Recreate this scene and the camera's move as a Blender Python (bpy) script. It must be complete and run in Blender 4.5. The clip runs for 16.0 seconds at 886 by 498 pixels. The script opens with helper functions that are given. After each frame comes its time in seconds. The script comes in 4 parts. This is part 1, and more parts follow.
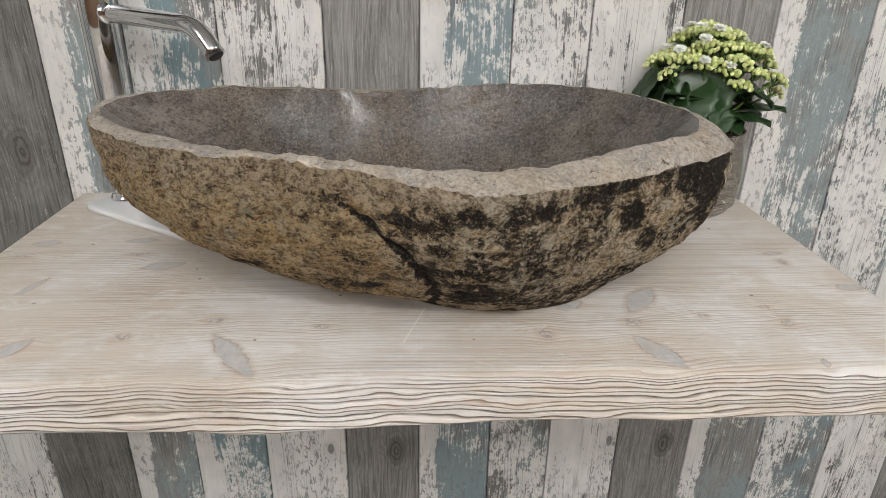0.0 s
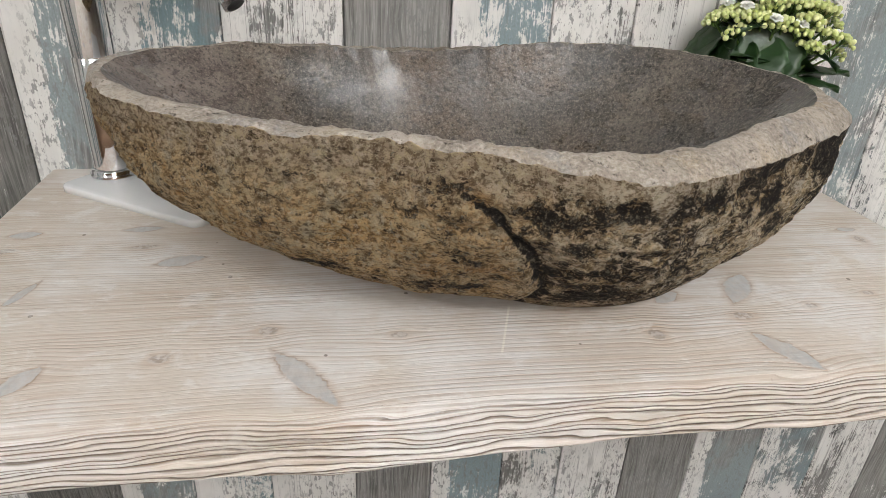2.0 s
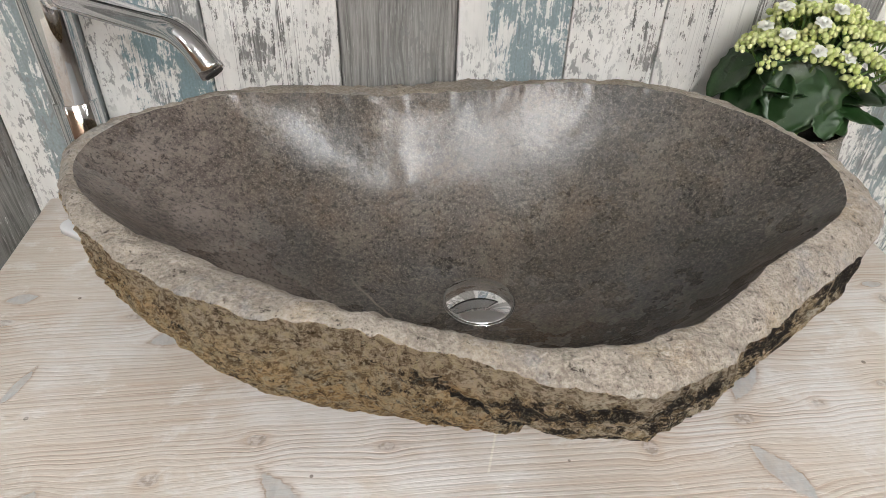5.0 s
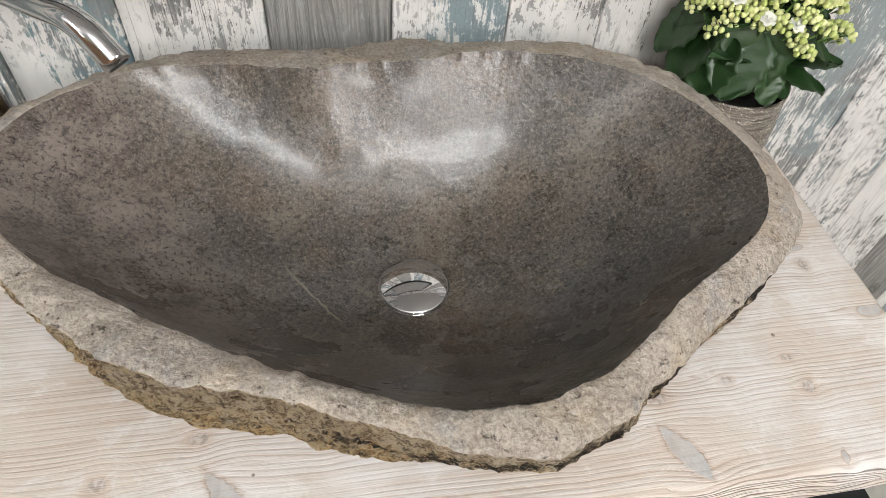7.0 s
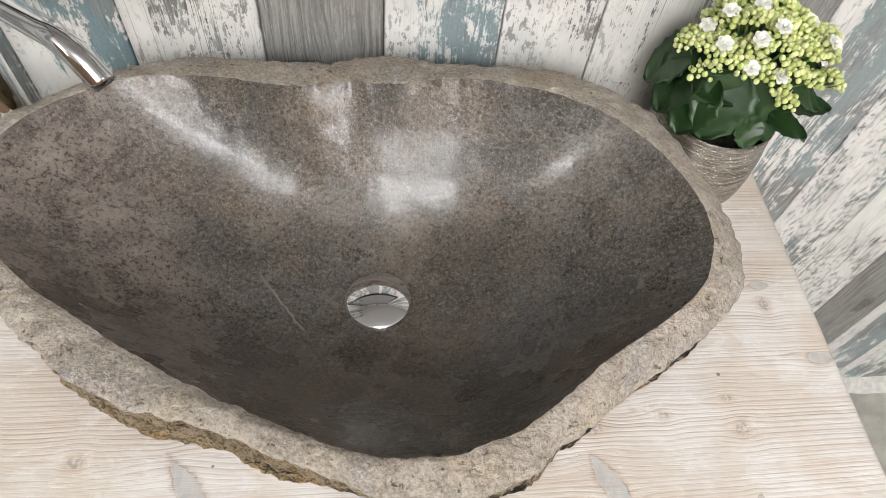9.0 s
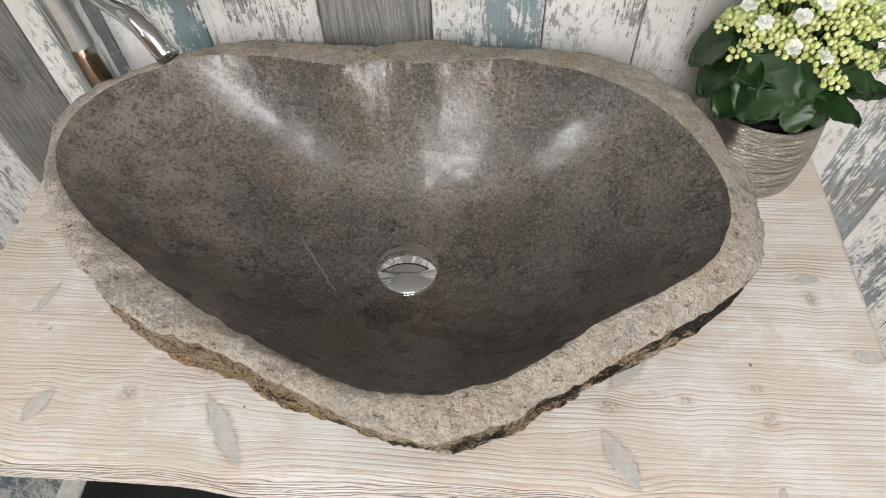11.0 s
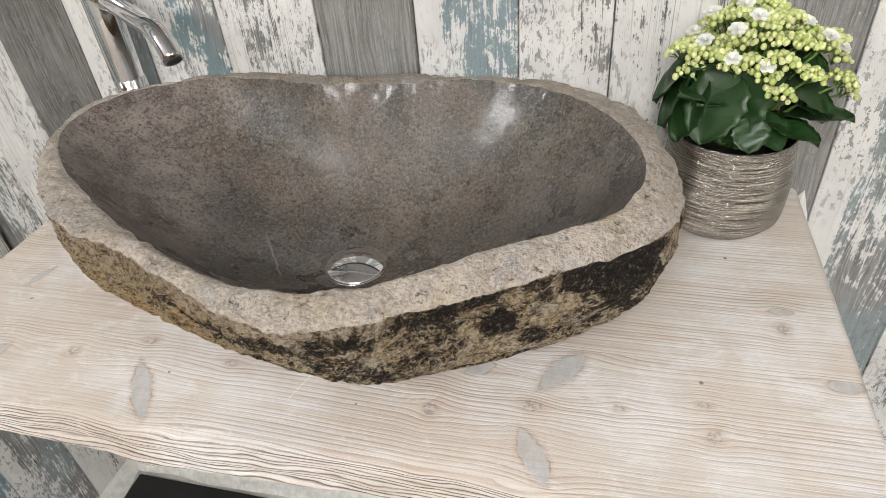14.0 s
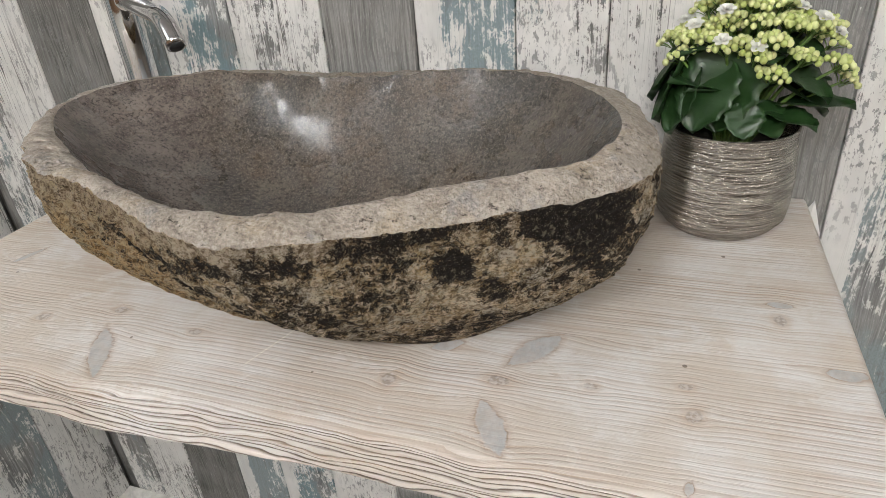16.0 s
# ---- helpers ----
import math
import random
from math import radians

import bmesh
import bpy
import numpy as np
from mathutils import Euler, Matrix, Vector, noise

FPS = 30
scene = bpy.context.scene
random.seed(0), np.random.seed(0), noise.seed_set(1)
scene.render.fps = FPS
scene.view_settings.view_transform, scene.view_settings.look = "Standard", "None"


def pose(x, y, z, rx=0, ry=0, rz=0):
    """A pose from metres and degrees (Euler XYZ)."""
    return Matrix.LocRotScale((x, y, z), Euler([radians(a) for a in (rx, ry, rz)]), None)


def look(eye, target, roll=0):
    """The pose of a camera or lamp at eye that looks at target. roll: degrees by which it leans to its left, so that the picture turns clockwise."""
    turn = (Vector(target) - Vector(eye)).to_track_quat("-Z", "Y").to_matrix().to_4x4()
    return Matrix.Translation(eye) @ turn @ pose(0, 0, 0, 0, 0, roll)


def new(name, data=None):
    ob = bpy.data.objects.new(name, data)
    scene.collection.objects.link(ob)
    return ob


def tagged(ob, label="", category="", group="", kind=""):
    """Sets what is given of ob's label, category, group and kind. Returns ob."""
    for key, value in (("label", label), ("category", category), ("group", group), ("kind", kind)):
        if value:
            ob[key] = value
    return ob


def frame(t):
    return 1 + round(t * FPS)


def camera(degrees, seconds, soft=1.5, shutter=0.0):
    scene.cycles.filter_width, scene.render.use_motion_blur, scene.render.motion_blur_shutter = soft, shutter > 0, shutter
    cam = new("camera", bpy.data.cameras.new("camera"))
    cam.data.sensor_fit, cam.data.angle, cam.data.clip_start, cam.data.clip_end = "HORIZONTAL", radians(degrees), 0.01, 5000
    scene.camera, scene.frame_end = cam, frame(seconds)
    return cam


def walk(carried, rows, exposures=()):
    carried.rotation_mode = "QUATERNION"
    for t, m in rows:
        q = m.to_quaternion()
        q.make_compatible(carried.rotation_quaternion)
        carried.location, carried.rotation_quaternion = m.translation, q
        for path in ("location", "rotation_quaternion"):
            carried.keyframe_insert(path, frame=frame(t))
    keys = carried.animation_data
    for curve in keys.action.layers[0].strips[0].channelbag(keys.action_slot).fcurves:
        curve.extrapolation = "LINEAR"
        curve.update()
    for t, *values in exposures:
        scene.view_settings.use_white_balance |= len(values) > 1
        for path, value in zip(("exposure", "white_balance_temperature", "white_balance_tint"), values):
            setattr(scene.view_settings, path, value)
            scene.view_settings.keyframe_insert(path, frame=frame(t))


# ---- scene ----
cam = camera(69.4, 16.0, soft=0.8)
PATH = [
    (0, (0.002, 0.031, 1.164), (0.122, 1.857, 0.358), 1.0),
    (0.5, (-0.033, 0.064, 1.15), (0.139, 1.867, 0.301), 0.8),
    (1, (-0.054, 0.098, 1.134), (0.142, 1.891, 0.27), 0.9),
    (1.5, (-0.096, 0.12, 1.134), (0.127, 1.899, 0.248), 1.7),
    (2, (-0.122, 0.14, 1.146), (0.198, 1.891, 0.233), 2.7),
    (2.5, (-0.152, 0.164, 1.184), (0.249, 1.862, 0.205), 5.0),
    (3, (-0.178, 0.192, 1.213), (0.356, 1.792, 0.138), 4.8),
    (3.5, (-0.18, 0.203, 1.231), (0.253, 1.814, 0.127), 3.7),
    (4, (-0.148, 0.215, 1.242), (0.255, 1.853, 0.168), 3.6),
    (4.2, (-0.134, 0.224, 1.246), (0.223, 1.863, 0.157), 3.2),
    (6.3, (-0.028, 0.278, 1.347), (0.129, 1.701, -0.05), 1.7),
    (6.5, (-0.036, 0.289, 1.351), (0.144, 1.678, -0.077), 1.7),
    (7, (-0.046, 0.327, 1.374), (0.256, 1.589, -0.148), 5.4),
    (7.5, (-0.059, 0.335, 1.394), (0.279, 1.595, -0.121), 5.4),
    (8, (-0.034, 0.354, 1.431), (0.241, 1.489, -0.193), 4.9),
    (8.2, (-0.026, 0.361, 1.445), (0.262, 1.479, -0.189), 6.5),
    (10.3, (0.102, 0.369, 1.457), (0.004, 1.465, -0.213), 0.3),
    (10.5, (0.11, 0.359, 1.447), (-0.028, 1.451, -0.223), -1.7),
    (11, (0.093, 0.313, 1.452), (-0.025, 1.472, -0.174), -2.5),
    (11.5, (0.081, 0.265, 1.449), (0.0, 1.488, -0.132), -2.2),
    (12, (0.09, 0.236, 1.443), (0.013, 1.536, -0.075), -1.4),
    (12.5, (0.139, 0.233, 1.434), (-0.018, 1.576, -0.039), -1.6),
    (13, (0.186, 0.22, 1.398), (-0.103, 1.625, 0.004), -2.1),
    (13.5, (0.228, 0.205, 1.351), (-0.2, 1.67, 0.059), -5.6),
    (14, (0.266, 0.191, 1.312), (-0.193, 1.718, 0.104), -5.4),
    (14.5, (0.284, 0.178, 1.282), (-0.188, 1.793, 0.2), -4.5),
    (15, (0.304, 0.173, 1.252), (-0.198, 1.796, 0.197), -4.5),
    (15.5, (0.317, 0.163, 1.225), (-0.234, 1.827, 0.263), -3.6),
    (16, (0.33, 0.168, 1.207), (-0.271, 1.803, 0.225), -4.7),
]
EXPOSURES = ((0, -0.01), (2.5, 0.12), (4, 0.09), (6.5, 0.27), (8.2, 0.4), (10.3, 0.42), (11.5, 0.14), (12.5, 0.28), (14, 0.29), (16, 0.03))
walk(cam, [(t, look(eye, target, roll)) for t, eye, target, roll in PATH], EXPOSURES)

# ---- unseen lamps, hung below the ceiling: middle x and y, width, depth, brightness ----
HANG = 0.25
# first three placed by highlights in the bowl, last two added as fill
LAMPS = ((0.15, -1.0, 0.9, 0.35, 24.0), (-1.7, -0.7, 0.25, 0.25, 60.0), (-2.8, -2.2, 0.22, 0.22, 24.0),
         (2.2, -0.6, 1.0, 0.5, 9.0), (0.4, -2.35, 1.6, 0.34, 27.0))

# ---- world and lights ----
world = bpy.data.worlds.new("world")
world.use_nodes = True
world.node_tree.nodes["Background"].inputs[0].default_value = (0.9, 0.95, 1.0, 1)
world.node_tree.nodes["Background"].inputs[1].default_value = 0.0
scene.world = world

TOP = 0.85        # worktop surface
WALL = 0.962      # face of the plank wall
FLOOR = -0.085
CEIL = 2.55
SIDE = -0.86      # face of the side wall
SEAM = (0.03, -0.012, -5.4)     # seam in the basin's front: where it stands at its foot, how it leans and bends


# ---- material helpers ----
class Nodes:
    def __init__(self, name):
        self.mat = bpy.data.materials.new(name)
        self.mat.use_nodes = True
        self.t = self.mat.node_tree
        self.bsdf = self.t.nodes["Principled BSDF"]

    def put(self, sock, value):
        if isinstance(value, bpy.types.NodeSocket):
            self.t.links.new(value, sock)
        elif isinstance(value, (tuple, list)) and len(value) == 3 and sock.type == "RGBA":
            sock.default_value = (*value, 1)
        else:
            sock.default_value = value

    def coords(self):
        return self.t.nodes.new("ShaderNodeTexCoord").outputs["Object"]

    def rand(self):
        return self.t.nodes.new("ShaderNodeObjectInfo").outputs["Random"]

    def attr(self, name):
        n = self.t.nodes.new("ShaderNodeAttribute")
        n.attribute_name = name
        return n.outputs["Fac"]

    def math(self, op, a, b=0.0, clamp=False):
        n = self.t.nodes.new("ShaderNodeMath")
        n.operation, n.use_clamp = op, clamp
        self.put(n.inputs[0], a)
        self.put(n.inputs[1], b)
        return n.outputs[0]

    def vmath(self, op, a, b):
        n = self.t.nodes.new("ShaderNodeVectorMath")
        n.operation = op
        self.put(n.inputs[0], a)
        self.put(n.inputs[1], b)
        return n.outputs[1] if op in ("DISTANCE", "LENGTH", "DOT_PRODUCT") else n.outputs[0]

    def comb(self, x, y, z):
        n = self.t.nodes.new("ShaderNodeCombineXYZ")
        for i, v in enumerate((x, y, z)):
            self.put(n.inputs[i], v)
        return n.outputs[0]

    def sep(self, v):
        n = self.t.nodes.new("ShaderNodeSeparateXYZ")
        self.put(n.inputs[0], v)
        return n.outputs

    def noise(self, v, scale, detail=4.0, rough=0.5, distort=0.0):
        n = self.t.nodes.new("ShaderNodeTexNoise")
        self.put(n.inputs["Vector"], v)
        n.inputs["Scale"].default_value = scale
        n.inputs["Detail"].default_value = detail
        n.inputs["Roughness"].default_value = rough
        n.inputs["Distortion"].default_value = distort
        return n.outputs[0]

    def noise1(self, w, scale, detail=2.0, rough=0.5):
        n = self.t.nodes.new("ShaderNodeTexNoise")
        n.noise_dimensions = "1D"
        self.put(n.inputs["W"], w)
        n.inputs["Scale"].default_value = scale
        n.inputs["Detail"].default_value = detail
        n.inputs["Roughness"].default_value = rough
        return n.outputs[0]

    def voronoi(self, v, scale, out="Distance", feature="F1"):
        n = self.t.nodes.new("ShaderNodeTexVoronoi")
        n.feature = feature
        self.put(n.inputs["Vector"], v)
        n.inputs["Scale"].default_value = scale
        return n.outputs[out]

    def step(self, v, lo, hi):
        n = self.t.nodes.new("ShaderNodeMapRange")
        n.interpolation_type = "SMOOTHSTEP"
        self.put(n.inputs[0], v)
        n.inputs[1].default_value, n.inputs[2].default_value = lo, hi
        return n.outputs[0]

    def lerp(self, v, lo, hi, a, b):
        n = self.t.nodes.new("ShaderNodeMapRange")
        self.put(n.inputs[0], v)
        n.inputs[1].default_value, n.inputs[2].default_value = lo, hi
        n.inputs[3].default_value, n.inputs[4].default_value = a, b
        return n.outputs[0]

    def mix(self, fac, a, b, mode="MIX"):
        n = self.t.nodes.new("ShaderNodeMix")
        n.data_type, n.blend_type = "RGBA", mode
        self.put(n.inputs[0], fac)
        self.put(n.inputs[6], a)
        self.put(n.inputs[7], b)
        return n.outputs[2]

    def bump(self, height, strength, distance):
        n = self.t.nodes.new("ShaderNodeBump")
        n.inputs["Strength"].default_value = strength
        n.inputs["Distance"].default_value = distance
        self.put(n.inputs["Height"], height)
        self.t.links.new(n.outputs[0], self.bsdf.inputs["Normal"])

    def done(self, color, rough, metal=0.0, spec=0.5):
        self.put(self.bsdf.inputs["Base Color"], color)
        self.put(self.bsdf.inputs["Roughness"], rough)
        self.put(self.bsdf.inputs["Metallic"], metal)
        self.bsdf.inputs["Specular IOR Level"].default_value = spec
        return self.mat


# ---- materials ----
def plank_material(name, wood, paint, cover, second=(0.3, 0.4, 0.42), second_cover=-1.0, strip=None, crack=0.3, stretch=1.9, knots=()):
    """Weathered board: grained wood under flaking paint; strip = (from, to, paint lift) across the board's width."""
    n = Nodes(name)
    shift = n.math("MULTIPLY", n.rand(), 37.0)
    p = n.vmath("ADD", n.coords(), n.comb(shift, 0.0, shift))
    x, _, z = n.sep(p)
    lx = n.sep(n.coords())[0]
    long = n.comb(x, 0.0, n.math("MULTIPLY", z, 1 / stretch))
    grainv = n.comb(x, 0.0, n.math("MULTIPLY", z, 0.03))
    wob = n.noise(n.comb(x, 0.0, n.math("MULTIPLY", z, 0.3)), 14, 2)
    grain = n.noise(n.vmath("ADD", grainv, n.comb(n.math("MULTIPLY", wob, 0.035), 0.0, 0.0)), 300, 5, 0.7)
    flat = n.comb(x, 0.0, n.math("MULTIPLY", z, 0.75))
    fine = n.noise(flat, 420, 4, 0.65)
    cloud = n.noise(long, 16, 4, 0.6)
    dark = n.mix(n.step(grain, 0.36, 0.64), [c * 0.5 for c in wood], [c * 1.35 for c in wood])
    streak = n.noise(n.comb(x, 0.0, n.math("MULTIPLY", z, 0.05)), 620, 3, 0.65)
    dark = n.mix(n.math("MULTIPLY", n.step(streak, 0.58, 0.66), 0.5), dark, (0.5, 0.49, 0.47))
    dark = n.mix(n.step(cloud, 0.35, 0.7), dark, n.mix(0.35, dark, (0.4, 0.39, 0.37)))
    dark = n.mix(n.math("MULTIPLY", n.step(n.noise(long, 5, 3), 0.55, 0.7), 0.35), dark, (0.11, 0.105, 0.09))
    # flaking paint: large patches broken by fine flecks and by the grain
    m = n.math("ADD", n.math("MULTIPLY", n.noise(long, 30, 10, 0.8, 0.3), 0.72), n.math("MULTIPLY", n.noise(flat, 120, 6, 0.75, 0.4), 0.28))
    m = n.math("ADD", m, n.math("MULTIPLY", n.math("SUBTRACT", grain, 0.5), 0.38))
    m = n.math("ADD", m, n.math("MULTIPLY", n.math("SUBTRACT", n.noise(long, 4.5, 2), 0.5), 0.5))
    if strip:
        lift = n.math("MULTIPLY", n.math("MULTIPLY", n.step(lx, strip[0] - 0.004, strip[0] + 0.004), n.math("SUBTRACT", 1.0, n.step(lx, strip[1] - 0.012, strip[1] + 0.012))), strip[2])
        m = n.math("ADD", m, lift)
    white = n.step(n.math("ADD", m, cover), 0.487, 0.522)
    tint = n.mix(n.step(n.noise(long, 30, 4), 0.35, 0.7), [c * 0.86 for c in paint], paint)
    tint = n.mix(n.math("MULTIPLY", n.step(grain, 0.52, 0.72), 0.3), tint, (0.42, 0.41, 0.39))
    col = dark
    if second_cover > -1:
        s = n.math("ADD", n.noise(n.vmath("ADD", long, (3.1, 0, 7.7)), 9, 6, 0.6, 0.4), second_cover)
        col = n.mix(n.math("MULTIPLY", n.step(s, 0.47, 0.56), 0.85), col, n.mix(n.step(fine, 0.3, 0.7), [c * 0.75 for c in second], second))
    col = n.mix(n.math("MULTIPLY", white, 0.95), col, tint)
    # long drying cracks and small scratches
    crackv = n.noise(n.comb(x, 0.0, n.math("MULTIPLY", z, 0.02)), 75, 2, 0.5)
    line = n.math("SUBTRACT", 1.0, n.step(n.math("ABSOLUTE", n.math("SUBTRACT", crackv, 0.5)), 0.0, 0.012))
    line = n.math("MULTIPLY", line, n.step(n.noise(long, 7, 2), 0.4, 0.6))
    col = n.mix(n.math("MULTIPLY", line, crack), col, (0.06, 0.055, 0.05))
    where = n.step(n.noise(n.vmath("ADD", long, (5, 0, 1)), 12, 3), 0.4, 0.62)
    speck = n.math("MULTIPLY", n.math("MULTIPLY", n.step(n.math("ADD", n.noise(long, 130, 5, 0.7), n.math("MULTIPLY", n.math("SUBTRACT", grain, 0.5), 0.3)), 0.53, 0.565), where), 0.8)
    col = n.mix(speck, col, (0.21, 0.21, 0.205))
    for kx, kz, kr in knots:
        d = n.vmath("DISTANCE", n.vmath("MULTIPLY", n.coords(), (1 / kr, 0.0, 0.5 / kr)), (kx / kr, 0.0, 0.5 * kz / kr))
        d = n.math("ADD", d, n.math("MULTIPLY", n.math("SUBTRACT", n.noise(flat, 55, 4), 0.5), 1.1))
        rings = n.step(n.math("ADD", n.math("SINE", n.math("MULTIPLY", d, 14.0)), n.math("MULTIPLY", n.math("SUBTRACT", fine, 0.5), 3.0)), -0.4, 0.9)
        near = n.math("SUBTRACT", 1.0, n.step(d, 1.0, 2.4))
        col = n.mix(n.math("MULTIPLY", n.math("MULTIPLY", rings, near), 0.3), col, (0.09, 0.085, 0.075))
        col = n.mix(n.math("MULTIPLY", n.math("SUBTRACT", 1.0, n.step(d, 0.8, 1.1)), 0.7), col, n.mix(rings, (0.13, 0.125, 0.11), (0.055, 0.05, 0.045)))
    h = n.math("ADD", n.math("MULTIPLY", white, 0.4), n.math("MULTIPLY", grain, 0.5))
    n.bump(h, 0.25, 0.001)
    return n.done(col, n.lerp(white, 0, 1, 0.6, 0.5), 0, 0.35)


WHITE = (0.80, 0.785, 0.75)
GREY_WOOD = (0.2, 0.195, 0.185)
plank_grey = plank_material("grey_plank", (0.235, 0.228, 0.215), WHITE, -0.17, crack=0.45, knots=((0.09, 0.43, 0.016),))
plank_dark = plank_material("dark_plank", (0.15, 0.147, 0.135), WHITE, -0.2, crack=0.45, knots=((0.085, 0.995, 0.017),))
plank_white = plank_material("white_plank", GREY_WOOD, WHITE, 0.085, crack=0.9, stretch=2.6, knots=((0.115, 0.44, 0.006), (0.112, 1.2, 0.004)))
plank_flaked = plank_material("flaked_plank", GREY_WOOD, WHITE, 0.03, (0.27, 0.32, 0.33), 0.0, crack=0.4)
plank_teal = plank_material("teal_plank", (0.21, 0.22, 0.22), WHITE, 0.0, (0.21, 0.31, 0.34), 0.06, strip=(0.0, 0.028, 0.2))
plank_strip = plank_material("striped_plank", (0.24, 0.24, 0.235), WHITE, -0.06, (0.3, 0.36, 0.37), 0.03, strip=(-0.01, 0.032, 0.3))
plank_pale = plank_material("pale_flaked_plank", (0.2, 0.21, 0.21), WHITE, 0.04, (0.24, 0.31, 0.33), 0.0, crack=0.5)
plank_blue = plank_material("blue_grey_plank", (0.2, 0.22, 0.23), WHITE, -0.03, (0.27, 0.35, 0.37), 0.06, strip=(-0.01, 0.028, 0.35))


def pine_material():
    n = Nodes("whitewashed_pine")
    ring, knot, fill = n.attr("ring"), n.attr("knot"), n.attr("filler")
    p = n.coords()
    x, y, z = n.sep(p)
    lng = n.comb(n.math("MULTIPLY", x, 0.08), y, z)
    # growth rings: thin dark late wood at uneven steps along the warped ring coordinate
    jit = n.math("MULTIPLY", n.math("SUBTRACT", n.noise(lng, 90, 3), 0.5), 0.0011)
    r = n.math("ADD", n.math("ADD", ring, jit), n.math("MULTIPLY", n.noise1(ring, 40, 2), 0.009))
    saw = n.math("FRACT", n.math("MULTIPLY", r, 205.0))
    late = n.math("MULTIPLY", n.step(saw, 0.42, 0.86), n.math("SUBTRACT", 1.0, n.step(saw, 0.92, 1.0)))
    saw2 = n.math("FRACT", n.math("MULTIPLY", r, 61.0))
    wide = n.math("MULTIPLY", n.step(saw2, 0.45, 0.9), n.math("SUBTRACT", 1.0, n.step(saw2, 0.94, 1.0)))
    saw3 = n.math("FRACT", n.math("MULTIPLY", r, 520.0))
    hair = n.math("MULTIPLY", n.step(saw3, 0.5, 0.9), n.math("SUBTRACT", 1.0, n.step(saw3, 0.94, 1.0)))
    broken = n.step(n.noise(n.comb(n.math("MULTIPLY", x, 0.35), y, z), 16, 4, 0.6), 0.3, 0.7)
    band = n.step(n.noise1(ring, 24, 2), 0.35, 0.65)
    fibre = n.noise(n.comb(n.math("MULTIPLY", x, 0.03), y, z), 900, 2, 0.6)
    cloud = n.noise(n.comb(n.math("MULTIPLY", x, 0.4), y, z), 11, 4, 0.6)
    edge = n.attr("face")
    base = n.mix(cloud, (0.56, 0.485, 0.405), (0.67, 0.62, 0.56))
    base = n.mix(n.math("MULTIPLY", n.step(n.noise(n.vmath("ADD", p, (2, 5, 1)), 7, 4, 0.6), 0.44, 0.64), 0.8), base, (0.73, 0.71, 0.685))
    deep = n.math("MULTIPLY", n.math("MULTIPLY", late, n.lerp(broken, 0, 1, 0.3, 0.8)), n.lerp(band, 0, 1, 0.45, 1.0))
    # on the front face, shadow in the grain's grooves is painted into the rings
    deep = n.math("MAXIMUM", deep, n.math("MULTIPLY", n.math("MULTIPLY", late, edge), 0.95))
    col = n.mix(n.math("MULTIPLY", deep, n.lerp(edge, 0, 1, 0.6, 1.0)), base, n.mix(edge, (0.43, 0.285, 0.18), (0.11, 0.075, 0.05)))
    col = n.mix(n.math("MULTIPLY", n.math("MULTIPLY", hair, n.step(n.noise(lng, 30, 3), 0.42, 0.58)), n.lerp(edge, 0, 1, 0.22, 0.5)), col, (0.36, 0.25, 0.165))
    col = n.mix(n.math("MULTIPLY", n.math("MULTIPLY", wide, broken), 0.4), col, (0.47, 0.34, 0.24))
    col = n.mix(n.math("MULTIPLY", n.step(fibre, 0.5, 0.7), 0.22), col, (0.8, 0.79, 0.77))
    grain_h = n.math("SUBTRACT", 1.0, deep)
    wobble = n.math("MULTIPLY", n.math("SUBTRACT", n.noise(p, 130, 3, 0.6), 0.5), 0.9)
    kd = n.math("ADD", knot, n.math("MULTIPLY", wobble, 0.6))
    inside = n.math("SUBTRACT", 1.0, n.step(kd, 0.75, 1.15))
    halo = n.math("SUBTRACT", 1.0, n.step(kd, 0.9, 2.2))
    col = n.mix(n.math("MULTIPLY", halo, 0.35), col, (0.45, 0.31, 0.2))
    col = n.mix(n.math("MULTIPLY", inside, 0.7), col, n.mix(n.step(n.noise(p, 200, 3), 0.4, 0.6), (0.3, 0.25, 0.21), (0.55, 0.5, 0.46)))
    fd = n.math("ADD", fill, n.math("ADD", n.math("MULTIPLY", wobble, 0.75), n.math("MULTIPLY", n.math("SUBTRACT", n.noise(n.vmath("ADD", p, (3, 3, 3)), 62, 2, 0.5), 0.5), 0.5)))
    fin = n.math("SUBTRACT", 1.0, n.step(fd, 0.8, 1.05))
    fhalo = n.math("SUBTRACT", 1.0, n.step(fd, 0.9, 1.6))
    col = n.mix(n.math("MULTIPLY", fhalo, 0.5), col, (0.40, 0.29, 0.21))
    grey = n.mix(n.step(n.noise(n.comb(x, n.math("MULTIPLY", y, 0.5), z), 110, 5, 0.7), 0.36, 0.62), (0.42, 0.425, 0.42), (0.52, 0.525, 0.52))
    col = n.mix(n.math("MULTIPLY", fin, n.lerp(n.noise(p, 75, 4, 0.7), 0.38, 0.6, 0.55, 0.95)), col, grey)
    lip = n.math("MULTIPLY", n.step(fd, 0.84, 0.98), n.math("SUBTRACT", 1.0, n.step(fd, 1.0, 1.14)))
    col = n.mix(n.math("MULTIPLY", lip, n.lerp(n.noise(p, 60, 3), 0.4, 0.62, 0.0, 0.5)), col, (0.24, 0.16, 0.1))
    # a pale straight scratch in front of the basin
    sx = n.math("ABSOLUTE", n.math("ADD", n.math("SUBTRACT", x, n.math("MULTIPLY", n.math("ADD", y, 0.189), 0.34)), 0.017))
